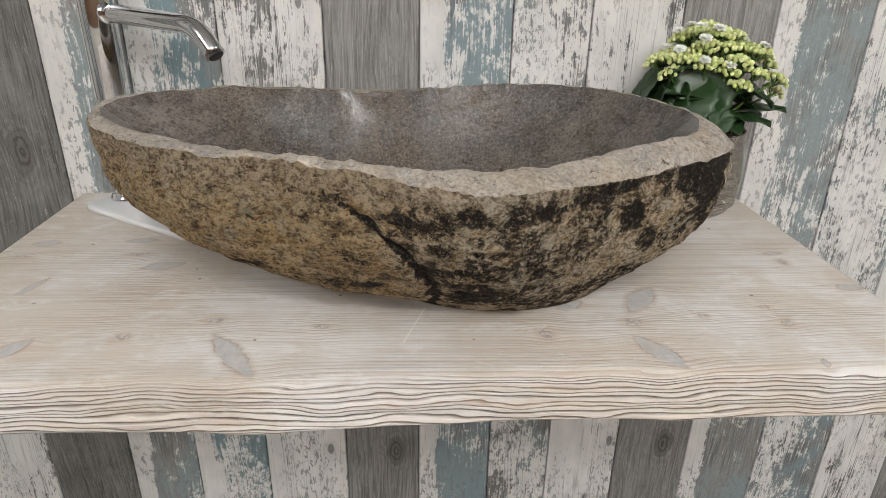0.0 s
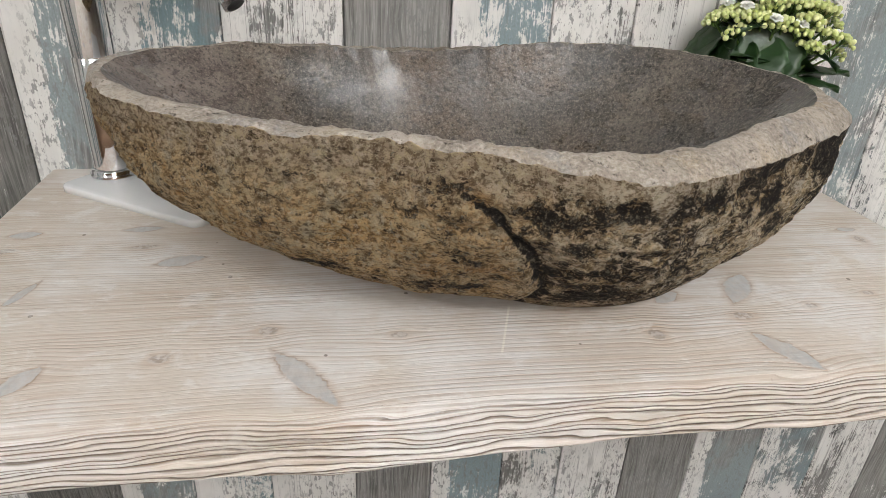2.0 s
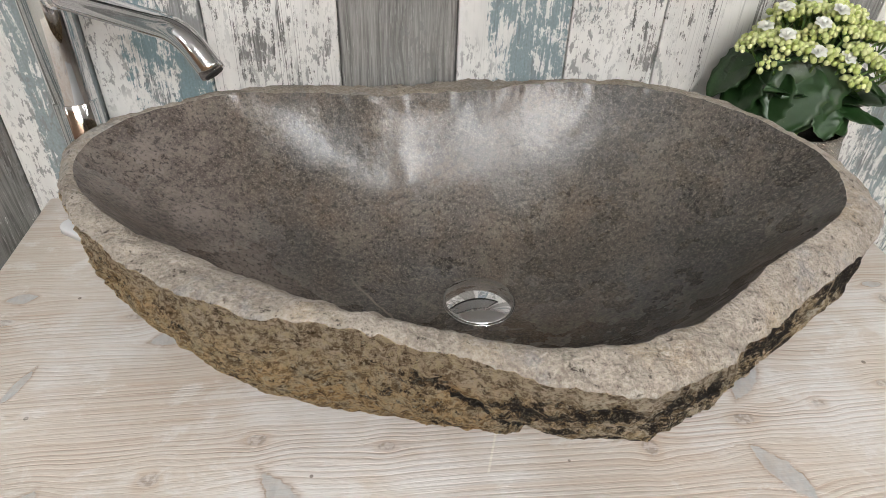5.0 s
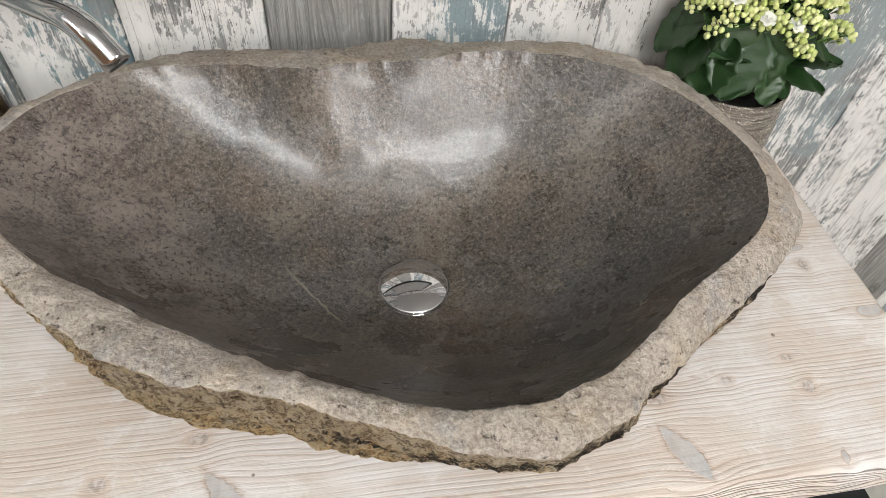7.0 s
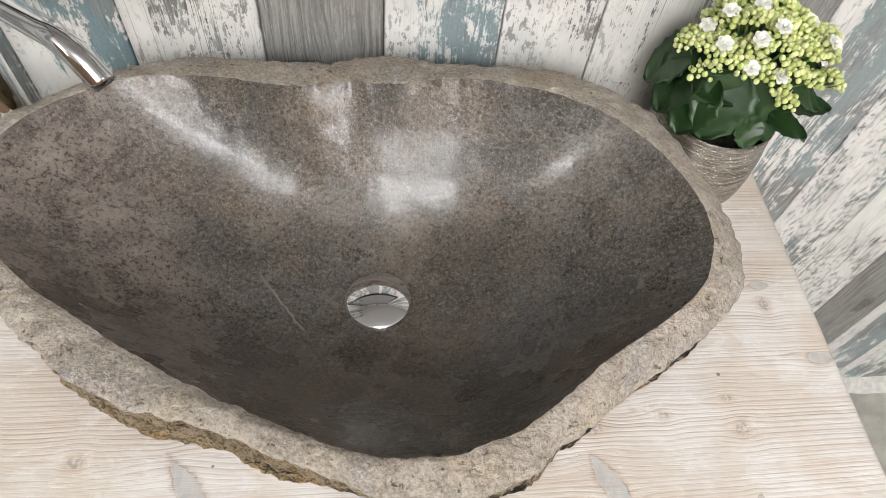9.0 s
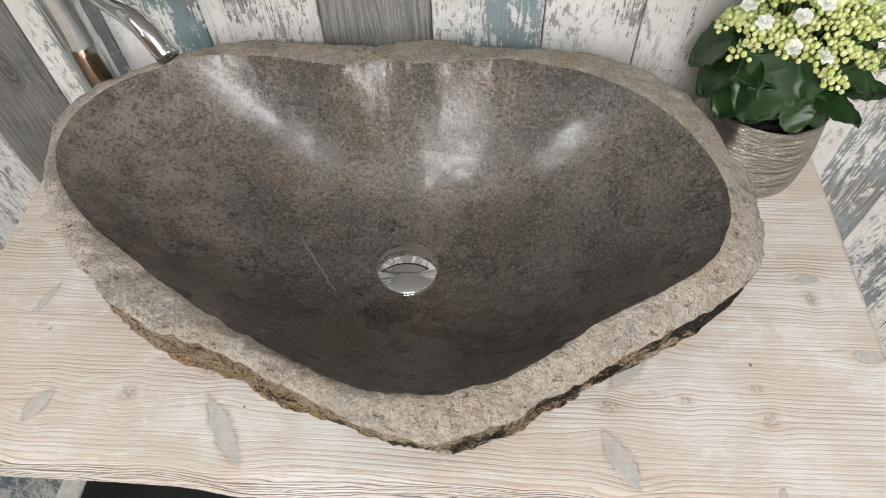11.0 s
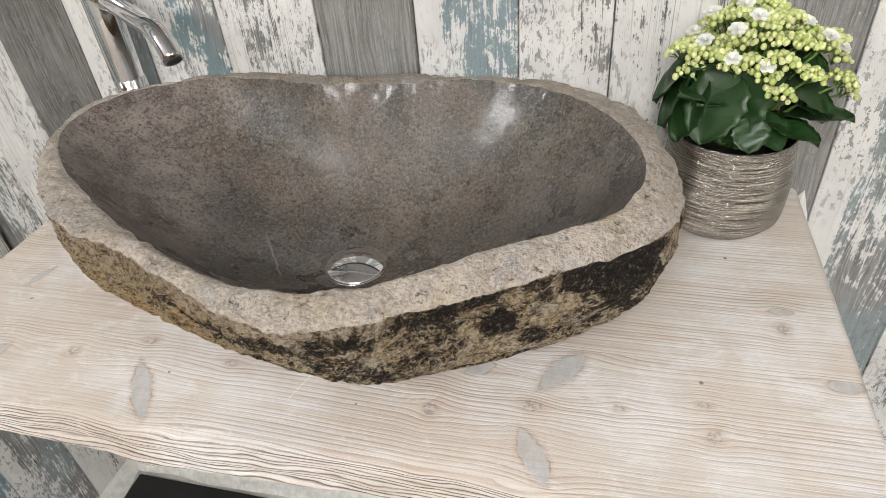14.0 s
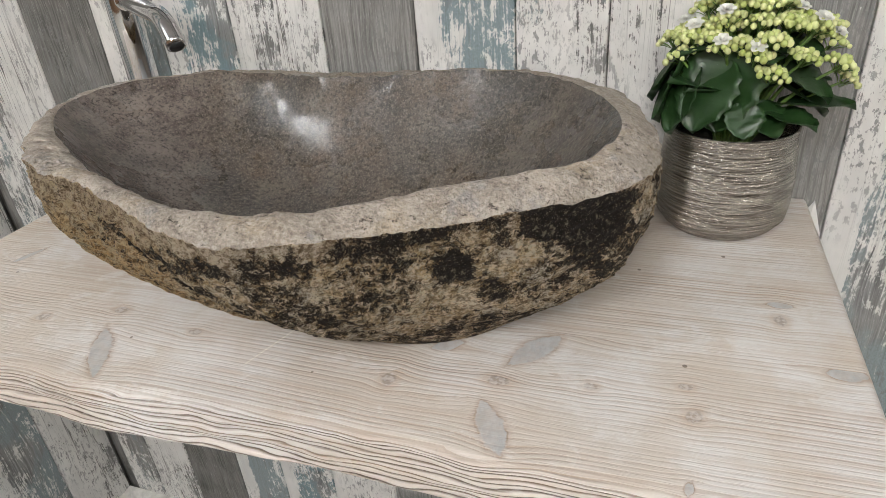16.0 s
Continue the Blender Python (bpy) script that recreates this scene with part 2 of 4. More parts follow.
    sc = n.math("MULTIPLY", n.math("SUBTRACT", 1.0, n.step(sx, 0.0005, 0.0014)), n.math("MULTIPLY", n.step(y, -0.192, -0.188), n.math("SUBTRACT", 1.0, n.step(y, -0.13, -0.12))))
    col = n.mix(n.math("MULTIPLY", sc, 0.7), col, (0.82, 0.78, 0.68))
    pin = n.math("MULTIPLY", n.math("SUBTRACT", 1.0, n.step(n.voronoi(p, 26), 0.045, 0.06)), n.step(n.noise(p, 9, 1), 0.5, 0.52))
    col = n.mix(n.math("MULTIPLY", pin, 0.75), col, (0.12, 0.09, 0.06))
    # thin milky wash left in smears over the grain
    smear = n.step(n.noise(n.comb(n.math("MULTIPLY", x, 0.55), y, z), 34, 6, 0.72, 0.5), 0.53, 0.66)
    col = n.mix(n.math("MULTIPLY", n.math("MULTIPLY", smear, n.math("SUBTRACT", 1.0, fin)), n.lerp(edge, 0, 1, 0.5, 0.22)), col, (0.76, 0.745, 0.72))
    dust = n.step(n.noise(n.vmath("ADD", p, (9, 4, 2)), 5.5, 4, 0.6), 0.5, 0.66)
    col = n.mix(n.math("MULTIPLY", dust, 0.14), col, (0.42, 0.37, 0.32))
    h = n.math("ADD", n.math("MULTIPLY", grain_h, n.lerp(edge, 0, 1, 0.4, 1.7)), n.math("MULTIPLY", fibre, 0.3))
    h = n.mix(n.math("MULTIPLY", fin, 0.75), h, (0.6, 0.6, 0.6))
    n.bump(h, 0.8, 0.0018)
    return n.done(col, n.lerp(fin, 0, 1, 0.62, 0.4), 0, 0.3)


def rind_material():
    """Weathered river-stone skin: ochre and grey with black lichen and mineral stains."""
    n = Nodes("river_stone_rind")
    p = n.coords()
    x, y, z = n.sep(p)
    big = n.noise(p, 7, 4, 0.6)
    mid = n.noise(p, 34, 6, 0.7)
    fine = n.noise(p, 210, 6, 0.78)
    grit = n.noise(p, 700, 3, 0.7)
    lie = n.comb(x, y, n.math("MULTIPLY", z, 1.25))
    # ochre and grey-green skin at the narrow end, pale lichen crust on the broad front
    ochre = n.mix(n.step(big, 0.35, 0.65), (0.48, 0.31, 0.135), (0.55, 0.415, 0.245))
    ochre = n.mix(n.step(mid, 0.5, 0.66), ochre, (0.40, 0.35, 0.25))
    ochre = n.mix(n.math("MULTIPLY", n.step(n.noise(n.vmath("ADD", p, (4, 1, 2)), 28, 5, 0.6), 0.54, 0.66), 0.75), ochre, (0.42, 0.235, 0.085))
    crust = n.mix(n.step(mid, 0.38, 0.62), (0.60, 0.485, 0.32), (0.74, 0.65, 0.51))
    crust = n.mix(n.math("MULTIPLY", n.step(n.noise(n.vmath("ADD", p, (2, 7, 3)), 40, 5, 0.65), 0.52, 0.62), 0.6), crust, (0.55, 0.41, 0.21))
    crust = n.mix(n.math("MULTIPLY", n.step(n.noise(n.vmath("ADD", p, (8, 3, 6)), 22, 4, 0.6), 0.56, 0.66), 0.7), crust, (0.50, 0.49, 0.46))
    right = n.step(n.math("ADD", x, n.math("MULTIPLY", n.math("SUBTRACT", mid, 0.5), 0.1)), -0.05, 0.08)
    col = n.mix(right, ochre, crust)
    pit = n.noise(lie, 120, 8, 0.8)
    # the cut rim's paler stone runs a little way down the skin
    cut = n.step(n.math("ADD", z, n.math("MULTIPLY", n.math("SUBTRACT", mid, 0.5), 0.06)), 0.985, 1.012)
    col = n.mix(n.math("MULTIPLY", cut, 0.75), col, n.mix(n.step(mid, 0.4, 0.6), (0.36, 0.30, 0.235), (0.50, 0.43, 0.345)))
    grain = n.noise(lie, 260, 4, 0.7)
    col = n.mix(1.0, col, n.mix(n.step(grain, 0.42, 0.56), (0.52, 0.45, 0.37), (1.22, 1.18, 1.12)), "MULTIPLY")
    chink = n.noise(n.comb(n.math("ADD", x, n.math("MULTIPLY", z, 0.5)), y, n.math("MULTIPLY", z, 2.2)), 85, 6, 0.72)
    col = n.mix(n.math("MULTIPLY", n.math("SUBTRACT", 1.0, n.step(chink, 0.395, 0.435)), n.lerp(right, 0, 1, 0.9, 0.55)), col, (0.06, 0.034, 0.014))
    col = n.mix(n.math("MULTIPLY", n.math("SUBTRACT", 1.0, n.step(pit, 0.40, 0.45)), 0.8), col, (0.12, 0.072, 0.032))
    col = n.mix(n.math("MULTIPLY", n.step(pit, 0.52, 0.57), 0.75), col, n.mix(right, (0.60, 0.48, 0.29), (0.76, 0.68, 0.52)))
    # black-brown growth, broken into flecks at every size
    spots = n.lerp(n.noise(lie, 48, 11, 0.82), 0, 1, -0.7, 1.7)
    spots = n.math("ADD", spots, n.math("MULTIPLY", n.math("SUBTRACT", n.noise(p, 15, 3), 0.5), 0.75))
    spots = n.math("ADD", spots, n.math("ADD", n.math("MULTIPLY", n.math("SUBTRACT", fine, 0.5), 1.5), n.math("MULTIPLY", n.math("SUBTRACT", grain, 0.5), 0.55)))
    bias = n.lerp(n.math("MULTIPLY", right, n.step(y, 0.92, 0.74)), 0, 1, -0.13, 0.03)
    low = n.math("SUBTRACT", 1.0, n.step(z, TOP + 0.01, TOP + 0.09))
    bias = n.math("ADD", bias, n.math("MULTIPLY", low, 0.07))

    def patch(at, size, gain):
        d = n.vmath("DISTANCE", n.vmath("MULTIPLY", p, tuple(1 / v for v in size)), tuple(c / v for c, v in zip(at, size)))
        d = n.math("ADD", d, n.math("MULTIPLY", n.math("SUBTRACT", mid, 0.5), 0.5))
        return n.math("MULTIPLY", n.math("SUBTRACT", 1.0, n.step(d, 0.55, 1.15)), gain)

    for at, size, gain in (((0.292, 0.592, 0.99), (0.042, 0.05, 0.025), 0.4), ((0.31, 0.62, 0.955), (0.03, 0.05, 0.024), 0.14), ((0.262, 0.57, 0.994), (0.022, 0.04, 0.016), 0.28),
                           ((0.199, 0.538, 0.966), (0.018, 0.03, 0.017), 0.33), ((0.224, 0.557, 0.941), (0.014, 0.03, 0.013), 0.33), ((0.165, 0.51, 1.002), (0.06, 0.04, 0.012), 0.3),
                           ((0.095, 0.475, 0.998), (0.025, 0.03, 0.011), 0.22), ((0.052, 0.465, 0.998), (0.011, 0.03, 0.011), 0.3), ((0.0, 0.48, 0.985), (0.03, 0.03, 0.014), 0.22),
                           ((0.05, 0.50, 0.925), (0.026, 0.05, 0.022), 0.28), ((0.075, 0.54, 0.895), (0.04, 0.06, 0.02), 0.26), ((0.15, 0.51, 0.98), (0.035, 0.04, 0.016), 0.14),
                           ((-0.06, 0.54, 0.905), (0.05, 0.05, 0.012), 0.22), ((-0.13, 0.56, 0.915), (0.04, 0.05, 0.008), 0.26), ((-0.05, 0.50, 0.945), (0.03, 0.05, 0.012), 0.14),
                           ((0.19, 0.56, 0.93), (0.05, 0.06, 0.03), -0.12), ((0.24, 0.56, 0.965), (0.02, 0.04, 0.022), -0.16)):
        bias = n.math("ADD", bias, patch(at, size, gain))
    # the seam that splits the front
    w = n.math("SUBTRACT", z, TOP + 0.033)
    bend = n.math("ADD", SEAM[0], n.math("ADD", n.math("MULTIPLY", w, SEAM[1]), n.math("MULTIPLY", n.math("MULTIPLY", w, w), SEAM[2])))
    off = n.math("ADD", n.math("SUBTRACT", x, bend), n.lerp(n.noise(p, 45, 4, 0.6), 0.3, 0.7, -0.007, 0.007))
    seam = n.math("SUBTRACT", 1.0, n.step(n.math("ABSOLUTE", off), 0.002, 0.009))
    seam = n.math("MULTIPLY", seam, n.math("MULTIPLY", n.math("SUBTRACT", 1.0, n.step(z, 0.99, 1.004)), n.math("SUBTRACT", 1.0, n.step(y, 0.62, 0.66))))
    bias = n.math("ADD", bias, n.math("MULTIPLY", seam, 0.55))
    s = n.math("SUBTRACT", n.math("ADD", spots, bias), n.math("MULTIPLY", n.step(z, 1.0, 1.014), 0.2))
    brown = n.step(s, 0.545, 0.58)
    black = n.step(s, 0.60, 0.68)
    col = n.mix(n.math("MULTIPLY", n.step(s, 0.43, 0.56), 0.55), col, (0.25, 0.155, 0.06))
    col = n.mix(n.math("MULTIPLY", brown, 0.94), col, n.mix(n.step(fine, 0.4, 0.62), (0.035, 0.022, 0.013), (0.085, 0.05, 0.026)))
    col = n.mix(n.math("MULTIPLY", black, 0.85), col, n.mix(n.step(fine, 0.42, 0.7), (0.008, 0.007, 0.006), (0.038, 0.031, 0.024)))
    col = n.mix(n.math("MULTIPLY", n.math("MULTIPLY", n.step(fine, 0.56, 0.61), n.lerp(black, 0, 1, 1.0, 0.35)), 0.7), col, (0.68, 0.58, 0.40))
    col = n.mix(n.math("MULTIPLY", n.step(grit, 0.60, 0.70), 0.3), col, (0.62, 0.55, 0.42))
    h = n.math("ADD", n.math("MULTIPLY", mid, 0.9), n.math("MULTIPLY", fine, 0.7))
    h = n.math("ADD", h, n.math("MULTIPLY", grit, 0.15))
    h = n.math("ADD", h, n.math("MULTIPLY", n.step(chink, 0.37, 0.46), 0.35))
    h = n.math("SUBTRACT", h, n.math("ADD", n.math("MULTIPLY", brown, 0.08), n.math("MULTIPLY", seam, 0.7)))
    n.bump(n.math("ADD", h, n.math("MULTIPLY", pit, 1.3)), 1.0, 0.008)
    return n.done(col, 0.85, 0, 0.25)


def rim_material():
    n = Nodes("chiselled_stone_rim")
    p = n.coords()
    mid = n.noise(p, 30, 5, 0.65)
    fine = n.noise(p, 330, 4, 0.7)
    x, y, z = n.sep(p)
    col = n.mix(n.step(mid, 0.36, 0.64), (0.315, 0.27, 0.222), (0.45, 0.397, 0.335))
    # warm weathered stretches, cool fresh chips
    col = n.mix(n.math("MULTIPLY", n.step(n.noise(n.vmath("ADD", p, (3, 8, 1)), 13, 6, 0.65), 0.54, 0.66), 0.5), col, (0.44, 0.35, 0.235))
    col = n.mix(n.math("MULTIPLY", n.step(n.noise(n.vmath("ADD", p, (9, 2, 4)), 22, 6, 0.65), 0.54, 0.64), 0.6), col, (0.30, 0.295, 0.295))
    col = n.mix(n.math("MULTIPLY", n.step(n.noise(n.vmath("ADD", p, (1, 4, 7)), 45, 5, 0.7), 0.57, 0.64), 0.6), col, (0.56, 0.51, 0.45))
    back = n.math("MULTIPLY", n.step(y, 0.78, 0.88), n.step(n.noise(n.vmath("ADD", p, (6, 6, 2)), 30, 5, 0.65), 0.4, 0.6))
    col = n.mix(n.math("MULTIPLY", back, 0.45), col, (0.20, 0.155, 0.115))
    col = n.mix(n.math("MULTIPLY", n.step(fine, 0.52, 0.6), 0.5), col, (0.54, 0.485, 0.42))
    col = n.mix(n.math("MULTIPLY", n.math("SUBTRACT", 1.0, n.step(fine, 0.38, 0.47)), 0.5), col, (0.17, 0.145, 0.12))
    pits = n.step(n.noise(p, 140, 5, 0.78), 0.60, 0.65)
    col = n.mix(n.math("MULTIPLY", pits, 0.8), col, (0.06, 0.048, 0.038))
    chisel = n.noise(p, 75, 3, 0.6)
    n.bump(n.math("SUBTRACT", n.math("ADD", n.math("ADD", n.math("MULTIPLY", mid, 0.8), n.math("MULTIPLY", chisel, 0.7)), n.math("MULTIPLY", fine, 0.4)), n.math("MULTIPLY", pits, 0.4)), 1.0, 0.006)
    return n.done(col, 0.75, 0, 0.3)


def bowl_material():
    """Polished dark andesite with fine pale flecks."""
    n = Nodes("polished_dark_stone")
    p = n.coords()
    big = n.noise(p, 6, 5, 0.65, 0.5)
    cloud = n.noise(p, 24, 6, 0.7, 0.3)
    fleck = n.noise(p, 620, 3, 0.75)
    fleck2 = n.noise(p, 270, 4, 0.75)
    col = n.mix(n.step(big, 0.3, 0.72), (0.047, 0.041, 0.035), (0.118, 0.101, 0.084))
    col = n.mix(n.math("MULTIPLY", n.step(n.noise(n.vmath("ADD", p, (7, 3, 5)), 8, 5, 0.6), 0.42, 0.68), 0.8), col, (0.135, 0.097, 0.069))
    col = n.mix(n.math("MULTIPLY", n.step(n.noise(n.vmath("ADD", p, (1, 9, 2)), 7, 5, 0.6), 0.44, 0.7), 0.7), col, (0.092, 0.092, 0.093))
    col = n.mix(n.math("MULTIPLY", n.step(cloud, 0.52, 0.64), 0.65), col, (0.155, 0.132, 0.107))
    col = n.mix(n.math("MULTIPLY", n.math("SUBTRACT", 1.0, n.step(cloud, 0.36, 0.46)), 0.45), col, (0.038, 0.033, 0.029))
    x, y, z = n.sep(p)
    # a paler, mauve-brown zone at the narrow end, ragged-edged; its soft sheen is painted in
    edge = n.math("ADD", x, n.math("ADD", n.math("MULTIPLY", n.math("SUBTRACT", 0.76, y), -0.5), n.math("MULTIPLY", n.math("SUBTRACT", cloud, 0.5), 0.14)))
    end = n.math("SUBTRACT", 1.0, n.step(edge, -0.215, -0.155))
    col = n.mix(n.math("MULTIPLY", end, 0.82), col, n.mix(n.step(cloud, 0.38, 0.6), (0.10, 0.08, 0.069), (0.225, 0.187, 0.165)))
    dirt = n.math("MULTIPLY", n.step(n.noise(n.vmath("ADD", p, (5, 5, 5)), 90, 4, 0.7), 0.62, 0.68), end)
    col = n.mix(n.math("MULTIPLY", dirt, 0.6), col, (0.03, 0.025, 0.02))
    col = n.mix(n.math("MULTIPLY", n.step(fleck, 0.55, 0.61), 0.6), col, (0.27, 0.235, 0.195))
    col = n.mix(n.math("MULTIPLY", n.step(fleck2, 0.56, 0.62), 0.5), col, (0.25, 0.215, 0.175))
    col = n.mix(n.math("MULTIPLY", n.math("SUBTRACT", 1.0, n.step(fleck2, 0.38, 0.48)), 0.75), col, (0.02, 0.0185, 0.017))
    # a pale healed scratch beside the drain
    sx = n.math("SUBTRACT", x, n.math("MULTIPLY", n.math("SUBTRACT", 0.68, y), 0.72))
    sd = n.math("ABSOLUTE", n.math("ADD", sx, n.lerp(n.noise(p, 70, 3), 0, 1, 0.071, 0.079)))
    run = n.math("MULTIPLY", n.step(y, 0.645, 0.66), n.math("SUBTRACT", 1.0, n.step(y, 0.69, 0.73)))
    col = n.mix(n.math("MULTIPLY", n.math("MULTIPLY", n.math("SUBTRACT", 1.0, n.step(sd, 0.0006, 0.0022)), run), 0.6), col, (0.32, 0.27, 0.22))
    # tool marks: broad shallow facets on the steep wall below the rim
    wall = n.step(z, 0.95, 1.0)
    facet = n.math("MULTIPLY", n.noise(p, 42, 4, 0.6), n.lerp(wall, 0, 1, 2.0, 6.0))
    h = n.math("ADD", n.math("MULTIPLY", fleck2, 0.6), facet)
    n.bump(n.math("ADD", h, n.math("MULTIPLY", fleck, 0.2)), 0.32, 0.0016)
    rough = n.lerp(n.noise(p, 14, 4, 0.6), 0.3, 0.7, 0.22, 0.36)
    n.bsdf.inputs["Coat Weight"].default_value = 0.28
    n.bsdf.inputs["Coat Roughness"].default_value = 0.14
    return n.done(col, rough, 0, 0.32)


def plain(name, color, rough, metal=0.0, spec=0.5, scale=40.0, vary=0.25, bump=0.0):
    n = Nodes(name)
    p = n.coords()
    v = n.noise(p, scale, 4, 0.6)
    n.done(n.mix(n.step(v, 0.3, 0.7), [c * (1 - vary) for c in color], color), rough, metal, spec)
    if bump:
        n.bump(v, 0.5, bump)
    return n.mat


def pot_material():
    n = Nodes("scored_silver_glaze")
    x, y, z = n.sep(n.coords())
    a = n.math("ARCTAN2", y, x)
    v = n.comb(n.math("MULTIPLY", a, 0.0011), 0.0, z)
    score = n.noise(v, 1050, 4, 0.75)
    glint = n.noise(n.comb(n.math("MULTIPLY", a, 0.02), 0.0, z), 420, 3, 0.7)
    col = n.mix(n.step(score, 0.38, 0.62), (0.14, 0.125, 0.1), (0.68, 0.63, 0.56))
    n.bump(n.math("ADD", score, n.math("MULTIPLY", glint, 0.45)), 1.0, 0.0016)
    return n.done(col, 0.24, 0.92, 0.5)


def leaf_material():
    n = Nodes("kalanchoe_leaf")
    p = n.coords()
    v = n.noise(p, 45, 4, 0.6)
    col = n.mix(v, (0.010, 0.034, 0.009), (0.03, 0.075, 0.02))
    dust = n.step(n.noise(p, 420, 3, 0.7), 0.66, 0.74)
    col = n.mix(n.math("MULTIPLY", dust, n.step(n.noise(p, 22, 2), 0.5, 0.6)), col, (0.3, 0.36, 0.28))
    n.bump(n.noise(p, 130, 3), 0.3, 0.0015)
    return n.done(col, 0.38, 0, 0.5)


def bud_material():
    n = Nodes("flower_bud")
    p = n.coords()
    isl = n.math("FRACT", n.math("ADD", n.t.nodes.new("ShaderNodeNewGeometry").outputs["Random Per Island"], n.rand()))
    col = n.mix(isl, (0.40, 0.48, 0.12), (0.72, 0.73, 0.38))
    col = n.mix(n.math("MULTIPLY", n.step(n.noise(p, 300, 2), 0.4, 0.7), 0.3), col, (0.75, 0.8, 0.45))
    n.bsdf.inputs["Subsurface Weight"].default_value = 0.0
    return n.done(col, 0.45, 0, 0.4)


pine = pine_material()
rind, rim_stone, bowl_stone = rind_material(), rim_material(), bowl_material()
chrome = plain("chrome", (0.82, 0.82, 0.83), 0.06, 1.0, scale=8, vary=0.03)
dark_rubber = plain("dark_aerator", (0.03, 0.03, 0.03), 0.6)
ceramic = plain("white_glazed_ceramic", (0.78, 0.79, 0.79), 0.18, scale=12, vary=0.05)
silver = pot_material()
leaf_green, bud_green = leaf_material(), bud_material()
stem_green = plain("green_stem", (0.16, 0.28, 0.06), 0.5, scale=120, vary=0.4)
petal_white = plain("white_petal", (0.82, 0.82, 0.76), 0.6, scale=300, vary=0.1)
soil_dark = plain("dark_soil", (0.03, 0.025, 0.02), 0.9, scale=160, vary=0.6, bump=0.004)
concrete = plain("grey_screed", (0.40, 0.385, 0.34), 0.85, scale=18, vary=0.25, bump=0.002)
caulk = plain("rough_white_filler", (0.62, 0.61, 0.57), 0.8, scale=60, vary=0.25, bump=0.004)
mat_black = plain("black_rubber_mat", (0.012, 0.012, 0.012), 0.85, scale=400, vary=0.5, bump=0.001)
ceiling_paint = plain("pale_ceiling_paint", (0.6, 0.6, 0.6), 0.85, scale=25, vary=0.06)
plaster = plain("white_plaster", (0.8, 0.79, 0.78), 0.85, scale=25, vary=0.06)
brown_wall = plain("brown_panel", (0.22, 0.13, 0.075), 0.6, scale=20, vary=0.3)
dim_wall = plain("grey_plaster", (0.24, 0.22, 0.20), 0.85, scale=15, vary=0.15)
mirror_glass = plain("mirror_silver", (0.9, 0.9, 0.9), 0.01, 1.0, scale=3, vary=0.01)
black_frame = plain("black_lacquer", (0.015, 0.015, 0.015), 0.4, scale=50, vary=0.3)
paper_torn = plain("torn_paper", (0.8, 0.79, 0.76), 0.85, scale=80, vary=0.1)

# ---- building helpers ----
def mesh_from(name, bm, material, smooth=True):
    bmesh.ops.recalc_face_normals(bm, faces=bm.faces)
    me = bpy.data.meshes.new(name)
    bm.to_mesh(me)
    bm.free()
    for poly in me.polygons:
        poly.use_smooth = smooth
    me.materials.append(material)
    return me


def raw_mesh(name, verts, faces, material, smooth=True):
    me = bpy.data.meshes.new(name)
    me.from_pydata(verts, [], faces)
    me.materials.append(material)
    me.polygons.foreach_set("use_smooth", [smooth] * len(me.polygons))
    me.update()
    return me


def thing(name, at, label, category, group="", kind=""):
    ob = new(name)
    ob.location = at
    ob.empty_display_size = 0.05
    return tagged(ob, label, category, group, kind)


def part(name, data, material, parent, label="", smooth=True, at=(0, 0, 0)):
    """One mesh object under a thing or under a part, in the thing's own frame."""
    me = data if isinstance(data, bpy.types.Mesh) else mesh_from(name, data, material, smooth)
    ob = new(name, me)
    ob.parent = parent
    ob.location = at
    return tagged(ob, label)


def structure(name, data, material, label, category, smooth=False):
    me = data if isinstance(data, bpy.types.Mesh) else mesh_from(name, data, material, smooth)
    return tagged(new(name, me), label, category, "", "structure")


def box(lo, hi, bevel=0.0, segments=1):
    bm = bmesh.new()
    bmesh.ops.create_cube(bm, size=1.0)
    for v in bm.verts:
        v.co = Vector([l + (h - l) * (c + 0.5) for l, h, c in zip(lo, hi, v.co)])
    if bevel:
        bmesh.ops.bevel(bm, geom=bm.edges[:], offset=bevel, segments=segments, profile=0.5, affect="EDGES")
    return bm


def lathe(profile, sides=64, cap_start=False, cap_end=False):
    """Turn (radius, height) pairs round the z axis."""
    bm = bmesh.new()
    rings = [[bm.verts.new((r * math.cos(a), r * math.sin(a), z)) for a in (math.tau * i / sides for i in range(sides))] for r, z in profile]
    for a, b in zip(rings, rings[1:]):
        for i in range(sides):
            bm.faces.new((a[i], a[(i + 1) % sides], b[(i + 1) % sides], b[i]))
    if cap_start:
        bm.faces.new(rings[0][::-1])
    if cap_end:
        bm.faces.new(rings[-1])
    return bm


